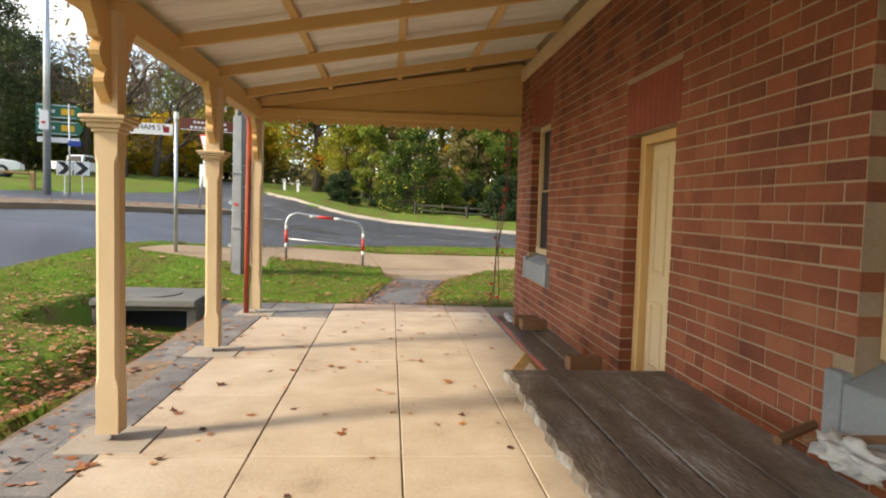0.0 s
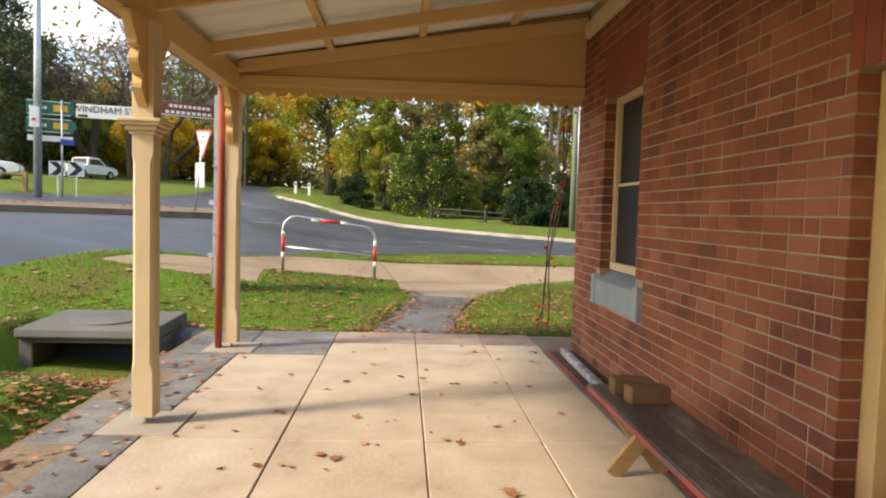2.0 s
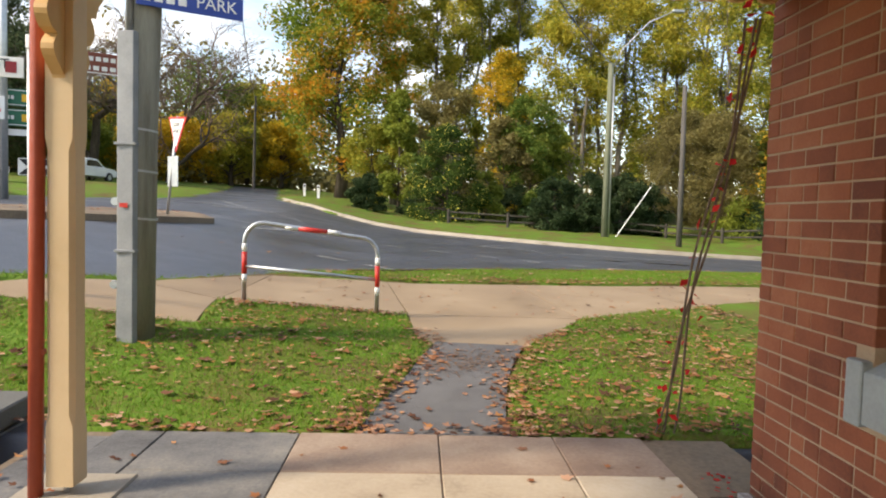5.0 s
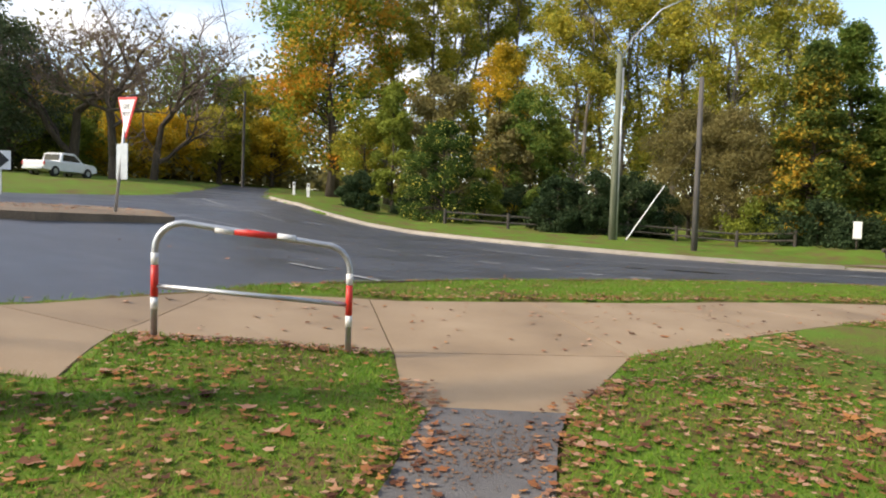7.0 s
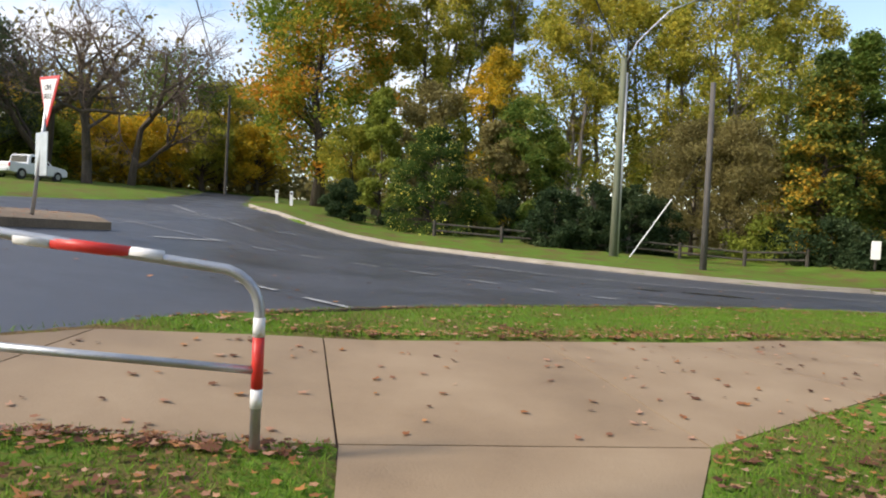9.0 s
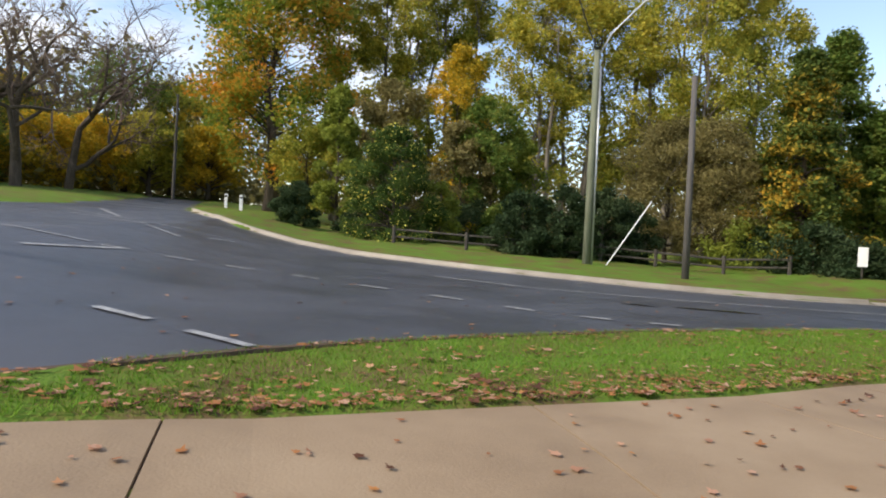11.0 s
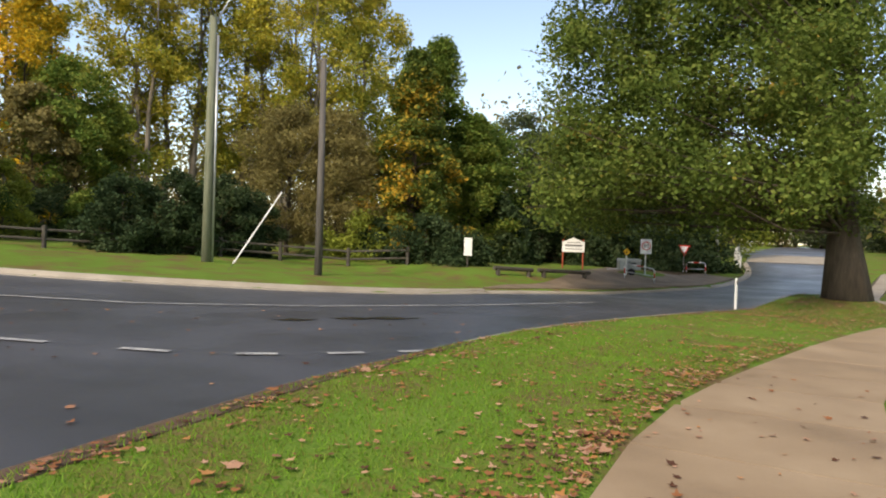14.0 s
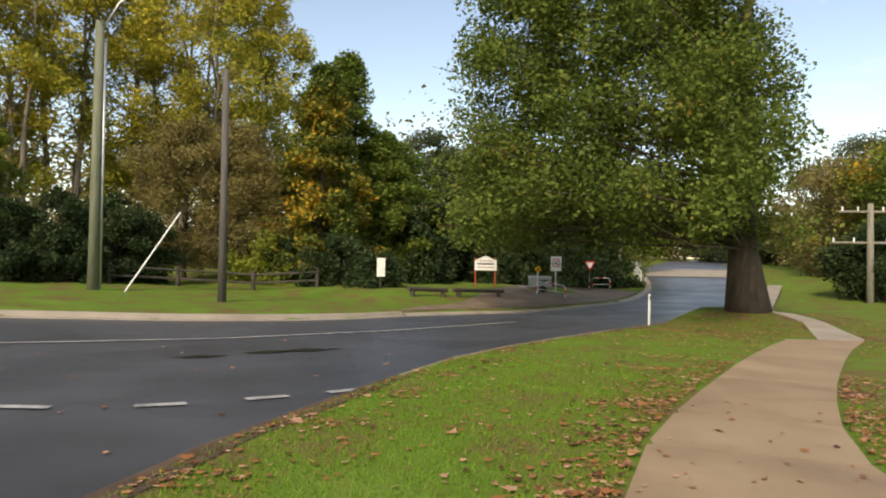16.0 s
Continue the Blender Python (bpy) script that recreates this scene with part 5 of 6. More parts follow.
for sgn in (-1, 1):
    t = bmesh.new()
    bmesh.ops.create_cone(t, cap_ends=True, segments=20, radius1=0.28, radius2=0.28, depth=0.16)
    t.transform(Matrix.Translation((0.1, sgn * 0.6, 0.28)) @ Matrix.Rotation(radians(90), 4, "X"))
    tput("wheel", t, RUBBER)
tput("drawbar", tube([(-0.85, 0, 0.48), (-1.7, 0, 0.42)], 0.04, 6), GALV)
barrier_rail(31.9, 36.5, 33.2, 35.6, "small hoop barrier beside the park entry", 0.85, 0.03)
barrier_rail(44.9, 40.6, 45.8, 39.7, "small white hoop barrier near the bridge", 0.9, 0.035)
fx, fy = 49.7, 41.0
solo("lamp_column", tube([(fx, fy, gz(fx, fy)), (fx, fy, gz(fx, fy) + 6.2)], [0.12, 0.08], 8), GALV, "distant grey lamp column near the bridge", "lamp column")
for ax, ay, bx, by in ((22.9, 36.8, 25.2, 36.7), (25.6, 36.7, 28.9, 36.4)):
    lg = root("log_rail", ((ax + bx) / 2, (ay + by) / 2, gz((ax + bx) / 2, (ay + by) / 2)), "low dark log barrier rail", "log rail", "log rails")
    part("log", tube([(ax, ay, gz(ax, ay) + 0.4), (bx, by, gz(bx, by) + 0.4)], 0.09, 8), FENCE_WOOD, lg)
    for k in (0.1, 0.9):
        x, y = ax + (bx - ax) * k, ay + (by - ay) * k
        part("stump", tube([(x, y, gz(x, y) - 0.1), (x, y, gz(x, y) + 0.4)], 0.1, 8), FENCE_WOOD, lg)


def bridge_rail(line, label):
    g = root("bridge_rail", (*line[0], gz(*line[0])), label, "guard rail", "bridge rails")
    for (ax, ay), (bx, by) in zip(line, line[1:]):
        n = max(1, int(math.hypot(bx - ax, by - ay) / 2.5))
        for k in range(n):
            x, y = ax + (bx - ax) * k / n, ay + (by - ay) * k / n
            part("rail_post", box(x - 0.07, x + 0.07, y - 0.07, y + 0.07, gz(x, y) - 0.1, gz(x, y) + 1.05), WHITE_PAINT, g)
        for h in (0.5, 0.95):
            part("rail", tube([(ax, ay, gz(ax, ay) + h), (bx, by, gz(bx, by) + h)], 0.08, 6), WHITE_PAINT, g)


bridge_rail([(50, 32.6), (63, 36.8), (85, 44.6), (100, 49.6)], "white-painted bridge guard rail")
bridge_rail([(52.5, 40.6), (59, 44.2), (68, 48.2), (80, 52.8)], "white-painted bridge guard rail on the far side")
bm = bmesh.new()
vs = [[bm.verts.new((x, y, gz(x, y) - 0.0)) for x, y in r] for r in (((60, 36.2), (59, 43.2)), ((70, 39.8), (69, 47.4)))]
bm.faces.new((vs[0][0], vs[1][0], vs[1][1], vs[0][1]))
solo("bridge_deck", bm, KERB, "pale concrete bridge deck", "bridge", kind="structure")
# cross-arm power pole downhill
cx, cy = 45.8, 24.15
cz = gz(cx, cy) - 1.0
cp = root("power_pole", (cx, cy, cz), "grey timber power pole with double cross arms", "pole", "roadside poles")
part("shaft", tube([(cx, cy, cz), (cx, cy, 5.3)], [0.2, 0.15], 10), POLE_WOOD, cp, "", True)
for z, w in ((4.85, 1.6), (3.15, 2.1)):
    part("cross_arm", tube([(cx - w * 0.55, cy + w * 0.83, z), (cx + w * 0.55, cy - w * 0.83, z)], 0.07, 6), POLE_WOOD, cp)
    for k in (-0.9, -0.4, 0.4, 0.9):
        part("insulator", tube([(cx + k * w * 0.55, cy - k * w * 0.83, z + 0.05), (cx + k * w * 0.55, cy - k * w * 0.83, z + 0.28)], 0.05, 6), SIGN_WHITE, cp)

# ---- trees ----
def leaf_cloud(name, C, size, material, parent, rng_, flat=0.0, label="", aspect=0.6):
    n = len(C)
    a = rng_.normal(size=(n, 3))
    a[:, 2] *= 1 - flat
    a /= np.linalg.norm(a, axis=1, keepdims=True) + 1e-9
    b = rng_.normal(size=(n, 3))
    b[:, 2] *= 1 - flat
    b -= a * (a * b).sum(1, keepdims=True)
    b /= np.linalg.norm(b, axis=1, keepdims=True) + 1e-9
    s = (size * rng_.uniform(0.6, 1.35, n))[:, None]
    c = np.cross(a, b) * s * 0.12
    V = np.stack([C - a * s * 0.5, C - b * s * 0.5 * aspect + c, C + a * s * 0.5, C + b * s * 0.5 * aspect + c], 1).reshape(-1, 3)
    me = bpy.data.meshes.new(name)
    me.vertices.add(4 * n)
    me.vertices.foreach_set("co", (V - np.array(origin(parent)) if parent else V).ravel())
    me.loops.add(4 * n)
    me.loops.foreach_set("vertex_index", np.arange(4 * n))
    me.polygons.add(n)
    me.polygons.foreach_set("loop_start", np.arange(0, 4 * n, 4))
    me.polygons.foreach_set("loop_total", np.full(n, 4))
    me.update(calc_edges=True)
    me.materials.append(material)
    ob = new(name, me)
    if parent:
        ob.parent = parent
    return tagged(ob, label)


def profile(shape, u):
    """Crown radius, 0 to 1, at a height u from its base (0) to its top (1)."""
    if shape == "cone":
        return (1 - u) ** 0.8 * min(1.0, 0.55 + 4 * u)
    if shape == "column":
        return min(1.0, 0.5 + 3 * u) * (1 - u) ** 0.45
    if shape == "bush":
        return math.sqrt(max(0.0, 1 - u ** 2.4))
    return math.sqrt(max(0.0, 1 - (2 * u - 0.9) ** 2 / 1.25))


def tree(x, y, h, spread, material, label, leaves=9000, size=0.3, shape="round", base=0.25, clumps=70, clump=0.16, trunk=0.25, trunks=1, bark=BARK, seed=1, shift=(0, 0), name="tree", sink=0.0, flat=0.3, category="tree", extra=None, zscale=0.8, lean_k=0.12):
    leaves, size = int(leaves * 1.6), size * 0.92
    r = np.random.default_rng(seed)
    z = gz(x, y) - sink
    t = root(name, (x, y, z), label, category, "trees" if category == "tree" else "shrubs")
    starts = [(x, y)] if trunks == 1 else [(x + r.uniform(-0.25, 0.25) * spread, y + r.uniform(-0.25, 0.25) * spread) for _ in range(trunks)]
    wood = bmesh.new()
    spines = []
    for sx_, sy_ in starts:
        top = Vector((x + shift[0] * lean_k + (sx_ - x) * 1.6, y + shift[1] * lean_k + (sy_ - y) * 1.6, z + h * (0.92 if shape in ("cone", "column") else 0.8)))
        low = Vector((sx_, sy_, z - 0.1))
        pts = []
        for k in range(7):
            u = k / 6
            p = low.lerp(top, u) + Vector((r.normal(), r.normal(), 0)) * h * 0.012 * (k > 0)
            pts.append(p)
        rad = [trunk * (1.35 if k == 0 else 1.0) * (1 - 0.86 * (k / 6) ** 0.8) for k in range(7)]
        tube(pts, rad, 9, wood)
        spines.append(pts)
    centres, weights = [], []
    for i in range(clumps):
        u = r.uniform(0, 1) ** {"cone": 1.2, "bush": 1.25}.get(shape, 0.75)
        a = r.uniform(0, 2 * math.pi)
        rr = spread * profile(shape, u) * math.sqrt(r.uniform(0.12, 1.0)) * r.uniform(0.85, 1.1)
        c = Vector((x + shift[0] + rr * math.cos(a), y + shift[1] + rr * math.sin(a), z + h * (base + (1 - base) * u * 0.97)))
        centres.append(c)
        weights.append(r.uniform(0.5, 1.4))
        pts = spines[i % len(spines)]
        hgt = max(z + h * base * 0.7, c.z - rr * (0.55 if shape != "cone" else 0.1))
        k = min(5.8, max(1.0, 6 * (hgt - z) / max(0.1, pts[6].z - z)))
        q = pts[int(k)].lerp(pts[min(6, int(k) + 1)], k - int(k))
        mid = q.lerp(c, 0.5) + Vector((r.normal(), r.normal(), r.normal() + 0.6)) * rr * 0.08
        br = min(trunk * 0.34, 0.085) * (1 - k / 8)
        if h > 3 and (clumps < 300 or i % 3 == 0):
            tube([q, mid, c, c + (c - mid) * 0.25], [br, br * 0.6, br * 0.28, 0.008], 5, wood, False)
    part("trunk", wood, bark, t, "", True)
    w = np.array(weights)
    pick = r.choice(len(centres), leaves, p=w / w.sum())
    C = np.array([list(c) for c in centres])[pick]
    g = r.normal(size=(leaves, 3))
    g *= 1.75 * r.uniform(0, 1, (leaves, 1)) ** 0.55 / np.linalg.norm(g, axis=1, keepdims=True)
    C = C + g * np.array([1, 1, zscale]) * spread * clump
    C[:, 2] = np.maximum(C[:, 2], z + 0.03)
    leaf_cloud("crown", C, size, material, t, r, flat)
    if extra:
        mtl, cnt, sz_, lab = extra
        keep = r.choice(leaves, cnt)
        leaf_cloud("blossom", C[keep] * 1.0 + (C[keep] - np.array([x, y, z + h * 0.5])) * 0.04, sz_, mtl, t, r, 0, lab, 1.0)
    return t


def from_eye(px, dist, eye=(2.76, 13.5), heading=6.5):
    a = radians(heading) + math.atan((px - 784) / 1157)
    return eye[0] + dist * math.sin(a), eye[1] + dist * math.cos(a)


def bare_tree(x, y, h, seed, label, trunk=0.45):
    r = random.Random(seed)
    z = gz(x, y)
    t = root("tree", (x, y, z), label, "tree", "trees")
    wood, twigs = bmesh.new(), bmesh.new()
    def grow(p, d, ln, rad, depth):
        n = 3
        pts = [p]
        for k in range(n):
            d = (d + Vector((r.gauss(0, 0.22 if depth else 0.06), r.gauss(0, 0.22 if depth else 0.06), r.gauss(0.04, 0.16)))).normalized()
            pts.append(pts[-1] + d * ln / n)
        tube(pts, [rad * (1 - 0.12 * k) for k in range(n + 1)], 6 if depth < 3 else 3, wood if depth < 3 else twigs, False)
        if depth >= 6:
            return
        kids = 3 + (depth > 3)
        for k in range(kids):
            side = Vector((r.gauss(0, 1), r.gauss(0, 1), r.gauss(0.15, 0.6))).normalized()
            at = pts[-1] if k < 2 else pts[r.randint(1, 2)]
            grow(at, (d * 0.75 + side * 0.75).normalized(), ln * r.uniform(0.62, 0.85), rad * 0.58, depth + 1)
    grow(Vector((x, y, z - 0.1)), Vector((0.05, 0, 1)), h * 0.33, trunk, 0)
    part("trunk", wood, BARK, t, "", True)
    tagged(part("twig_mass", twigs, TWIG, t, "fine bare autumn twigs"), kind="stuff")
    return t


X, Y = from_eye(478, 52)
tree(X, Y, 23, 6.2, LEAF_ORANGE, "tall tree with green and orange autumn leaves", 30000, 0.34, "round", 0.14, 150, 0.15, 0.5, seed=3)
for i, (px, ds, h, sp) in enumerate(((600, 58, 25, 3.2), (660, 60, 27, 3.0), (715, 57, 26, 3.0), (765, 60, 27, 3.2), (825, 62, 25, 3.2))):
    X, Y = from_eye(px, ds)
    tree(X, Y, h, sp, LEAF_YG, "tall slender poplar with thinning yellow-green leaves", 9500, 0.3, "column", 0.2, 60, 0.2, 0.26, 2, BARK_PALE, seed=20 + i)
for i, (px, ds, h, sp) in enumerate(((930, 56, 22, 4.2), (1010, 58, 27, 4.6), (1085, 60, 28, 4.6), (1165, 58, 27, 4.8), (1245, 57, 26, 4.8), (1315, 60, 24, 4.2))):
    X, Y = from_eye(px, ds)
    tree(X, Y, h, sp, LEAF_YG, "tall many-stemmed tree with sparse yellowing leaves", 14500, 0.29, "round", 0.16, 110, 0.16, 0.3, 3, BARK_PALE, seed=40 + i)
for px, ds, h, sp, mt, lab, lv, sd in ((800, 46, 13.5, 2.6, LEAF_YELLOW, "small tree with amber yellow leaves", 7000, 61), (595, 44, 9.5, 2.0, LEAF_LIME, "upright lime green conifer shrub", 8000, 62), (690, 46, 10.5, 3.0, LEAF_OLIVE, "tall olive brown shrub by the fence", 9000, 63), (860, 43, 9.5, 2.6, LEAF_GREEN, "dark green shrubby tree by the fence", 8000, 64), (810, 42, 7.5, 2.0, LEAF_OLIVE, "brown-leaved shrub behind the fence", 6000, 65), (905, 44, 7.5, 2.0, LEAF_LIME, "light green shrub behind the fence", 5000, 66), (540, 47, 7.0, 2.4, LEAF_YG, "yellow-green young tree by the road", 6000, 67)):
    X, Y = from_eye(px, ds)
    tree(X, Y, h, sp, mt, lab, lv, 0.24, "column" if sd == 62 else "round", 0.06, 60, 0.17, 0.13, seed=sd)
X, Y = from_eye(690, 36.5)
tree(X, Y, 6.2, 2.7, LEAF_SHRUB, "rounded shrub dotted with yellow blossom", 19000, 0.15, "bush", 0.02, 110, 0.12, 0.1, seed=70, name="shrub", category="shrub", extra=(FRUIT, 1700, 0.10, "small yellow blossoms"))
X, Y = from_eye(775, 37.5)
tree(X, Y, 3.6, 1.5, LEAF_LIME, "light green low shrub by the fence", 4500, 0.16, "bush", 0.02, 45, 0.16, 0.06, seed=71, name="shrub", category="shrub")
X, Y = from_eye(520, 38.5)
tree(X, Y, 2.5, 1.45, LEAF_DARK, "round dark green clipped bush", 6500, 0.15, "bush", 0.02, 60, 0.14, 0.06, seed=72, name="shrub", category="shrub")
for i, (px, ds, h, sp) in enumerate(((920, 33.0, 3.1, 1.7), (985, 33.4, 3.5, 1.8), (1060, 34.5, 3.6, 1.9), (1100, 36.0, 3.2, 1.7))):
    X, Y = from_eye(px, ds)
    tree(X, Y, h, sp, LEAF_DARK, "dense dark green hedge shrub", 7500, 0.17, "bush", 0.02, 70, 0.14, 0.07, seed=80 + i, name="shrub", category="shrub")
X, Y = from_eye(1170, 39.5)
tree(X, Y, 8.2, 2.9, LEAF_OLIVE, "broad olive-brown feathery shrub", 22000, 0.14, "round", 0.1, 100, 0.15, 0.13, seed=90, name="shrub", category="shrub")
X, Y = from_eye(1255, 38.5)
tree(X, Y, 7.8, 2.8, LEAF_OLIVE, "broad olive-brown feathery shrub", 20000, 0.14, "round", 0.1, 100, 0.15, 0.13, seed=91, name="shrub", category="shrub")
for i, (px, ds, h, sp, mt, lab) in enumerate(((1405, 37.5, 11.2, 3.3, LEAF_AMBER, "layered tree turning amber over green"), (1462, 41, 13.0, 3.9, LEAF_GREEN, "tall dark green layered conifer"), (1540, 41, 8.6, 3.2, LEAF_GREEN, "dense green tree at the park edge"))):
    X, Y = from_eye(px, ds)
    tree(X, Y, h, sp, mt, lab, 19000, 0.24, "cone", 0.05, 170, 0.13, 0.28, seed=100 + i, flat=0.5, zscale=0.6)
for i, (px, ds, h, sp, mt) in enumerate(((640, 41, 2.2, 1.6, LEAF_DARK), (830, 41, 2.6, 1.8, LEAF_DARK), (880, 40, 2.4, 1.5, LEAF_GREEN), (1300, 37, 2.6, 2.0, LEAF_LIME), (1340, 37, 2.0, 1.6, LEAF_DARK), (1430, 34.5, 2.2, 1.8, LEAF_DARK), (1500, 34, 1.6, 1.8, LEAF_DARK))):
    X, Y = from_eye(px, ds)
    tree(X, Y, h, sp, mt, "low dark undergrowth shrub", 4500, 0.18, "bush", 0.0, 45, 0.17, 0.05, seed=120 + i, name="shrub", category="shrub")

# beyond the park sign, seen from the end of the walk
EYE2 = dict(eye=(3.3, 17.3), heading=47.9)
for i, (px, ds, h, sp, mt, lab, shp) in enumerate(((690, 44, 9.0, 3.4, LEAF_GREEN, "dark green leafy tree at the park edge", "round"), (760, 52, 11.8, 3.4, LEAF_PINE, "grey-green pine in the park", "round"), (840, 56, 11.3, 4.0, LEAF_PINE, "grey-green pine in the park", "round"), (720, 38, 4.0, 2.2, LEAF_DARK, "dark shrub under the trees", "bush"), (800, 44, 5.0, 3.0, LEAF_DARK, "dark shrub under the trees", "bush"), (880, 46, 5.5, 3.2, LEAF_DARK, "dark shrub under the trees", "bush"), (950, 50, 8.0, 3.6, LEAF_LIME, "yellow-green tree behind the park sign", "round"), (1030, 54, 8.5, 3.8, LEAF_LIME, "yellow-green tree behind the park sign", "round"), (970, 48, 4.5, 3.4, LEAF_DARK, "dark shrub under the trees", "bush"), (1050, 52, 4.8, 3.2, LEAF_DARK, "dark shrub under the trees", "bush"), (1105, 66, 8.5, 4.0, LEAF_LIME, "green tree by the bridge", "round"), (900, 62, 12.0, 4.5, LEAF_GREEN, "green tree deep in the park", "round"), (1000, 66, 11.0, 4.5, LEAF_OLIVE, "brownish tree deep in the park", "round"))):
    X, Y = from_eye(px, ds, **EYE2)
    tree(X, Y, h, sp, mt, lab, 9000, 0.27, shp, 0.12 if shp == "round" else 0.0, 75, 0.17, 0.24 if shp == "round" else 0.06, seed=140 + i, name="tree" if shp == "round" else "shrub", category="tree" if shp == "round" else "shrub")
# the old oak beside the footpath
tree(30.35, 25.7, 19.0, 6.6, LEAF_OAK, "old spreading oak with dense green leaves turning brown", 118000, 0.19, "bush", 0.15, 560, 0.105, 0.66, seed=200, shift=(-3.1, 4.35), flat=0.35)
# slope and bush to the right of the oak
for i, (px, ds, h, sp, mt, lab) in enumerate(((1500, 62, 10.5, 4.4, LEAF_OLIVE, "brownish tree below the road"), (1440, 74, 11.5, 4.6, LEAF_OLIVE, "olive shrub below the road"), (1570, 46, 5.2, 3.2, LEAF_DARK, "dark shrub beside the path"), (1590, 60, 11.0, 4.6, LEAF_AMBER, "tree turning amber below the road"), (1250, 110, 6.5, 4.0, LEAF_PINE, "grey-green tree on the far hill"), (1300, 100, 5.5, 4.0, LEAF_PINE, "grey-green shrub beside the far road"), (1640, 55, 11, 4.5, LEAF_GREEN, "green tree below the road"), (1530, 84, 14.0, 5.5, LEAF_PINE, "grey-green tree on the hillside"), (1370, 88, 5.0, 3.6, LEAF_PINE, "grey-green shrub beside the far road"))):
    X, Y = from_eye(px, ds, **EYE2)
    tree(X, Y, h, sp, mt, lab, 8000, 0.3, "round", 0.05, 70, 0.18, 0.2, seed=220 + i, sink=0.8 if i < 4 else 0)

# trees where the far road bends out of sight
for i, (px, ds, h, sp, mt, lab) in enumerate(((1120, 104, 9.0, 5.0, LEAF_LIME, "green tree at the far bend of the road"), (1165, 112, 8.5, 5.0, LEAF_OLIVE, "brownish tree at the far bend of the road"), (1210, 116, 8.0, 5.0, LEAF_PINE, "grey-green tree at the far bend of the road"), (1255, 114, 8.0, 5.0, LEAF_LIME, "green tree at the far bend of the road"), (1305, 108, 7.5, 5.0, LEAF_PINE, "grey-green tree at the far bend of the road"))):
    X, Y = from_eye(px, ds, **EYE2)
    tree(X, Y, h, sp, mt, lab, 5000, 0.4, "round", 0.02, 60, 0.2, 0.2, seed=300 + i)

# the far left, past the parked vehicles
EYE3 = dict(eye=(2.26, 8.5), heading=2.6)
X, Y = from_eye(205, 60, **EYE3)
bare_tree(X, Y, 17, 11, "old bare deciduous tree with fine twigs", 0.42)
X, Y = from_eye(130, 66, **EYE3)
bare_tree(X, Y, 17, 23, "old bare deciduous tree with fine twigs", 0.5)
X, Y = from_eye(275, 68, **EYE3)
bare_tree(X, Y, 16, 31, "old bare deciduous tree with fine twigs", 0.4)
for i, (px, ds, h, sp, mt, lab) in enumerate(((350, 82, 15, 5.0, LEAF_GREEN, "green tree turning yellow in autumn"), (420, 86, 13, 4.5, LEAF_YG, "yellowing tree beside the far road"), (460, 92, 12, 4.5, LEAF_YELLOW, "yellow autumn tree beside the far road"), (300, 78, 7, 4.5, LEAF_YELLOW, "spreading yellow autumn-leaved shrub"), (230, 74, 6, 4.5, LEAF_YELLOW, "spreading yellow autumn-leaved shrub"), (160, 84, 11, 5, LEAF_AMBER, "orange and green autumn tree"), (80, 86, 11, 5, LEAF_AMBER, "orange and green autumn tree"), (20, 70, 13, 4.5, LEAF_PINE, "dark green pine behind the road"), (-60, 62, 15, 4.5, LEAF_PINE, "dark green pine behind the road"), (-140, 66, 14, 5, LEAF_GREEN, "dark green tree behind the road"), (390, 78, 8, 3.6, LEAF_YG, "leafy autumn shrub beside the far road"), (480, 80, 8, 3.6, LEAF_YELLOW, "leafy autumn shrub beside the far road"), (120, 72, 5, 4, LEAF_LIME, "green shrub behind the vehicles"), (-10, 76, 6, 5, LEAF_DARK, "dark shrub behind the vehicles"))):
    X, Y = from_eye(px, ds, **EYE3)
    tree(X, Y, h, sp, mt, lab, 8000, 0.34, "round", 0.08, 75, 0.18, 0.28, seed=260 + i)

# woods that close the distance
rw = np.random.default_rng(77)
CW = []
for k in range(760):
    a = radians(rw.uniform(-48, 92))
    dist = rw.uniform(80, 125)
    x, y = 3 + dist * math.sin(a), 15 + dist * math.cos(a)
    if poly_distance(np.array([x]), np.array([y]), ROAD)[0] < 5:
        continue
    hh = rw.uniform(12, 23) if a < radians(50) else rw.uniform(7, 12)
    base_z = gz(x, y)
    g = np.clip(rw.normal(size=(115, 3)), -1.9, 1.9)
    CW.append(np.array([x, y, base_z + hh * 0.45]) + g * np.array([2.4, 2.4, hh * 0.26]))
for k in range(420):
    a = radians(rw.uniform(-48, 60))
    dist = rw.uniform(66, 100)
    x, y = 3 + dist * math.sin(a), 15 + dist * math.cos(a)
    if poly_distance(np.array([x]), np.array([y]), ROAD)[0] < 3:
        continue
    CW.append(np.array([x, y, gz(x, y) + 1.2]) + rw.normal(size=(65, 3)) * np.array([1.6, 1.6, 1.0]))
CW = np.concatenate(CW)
tagged(leaf_cloud("far_woods", CW, 0.75, LEAF_OLIVE, None, rw, 0.2), "distant mixed autumn woods", "woods", "", "stuff")

# ---- grass blades, fallen leaves, creeper ----
rg = np.random.default_rng(9)


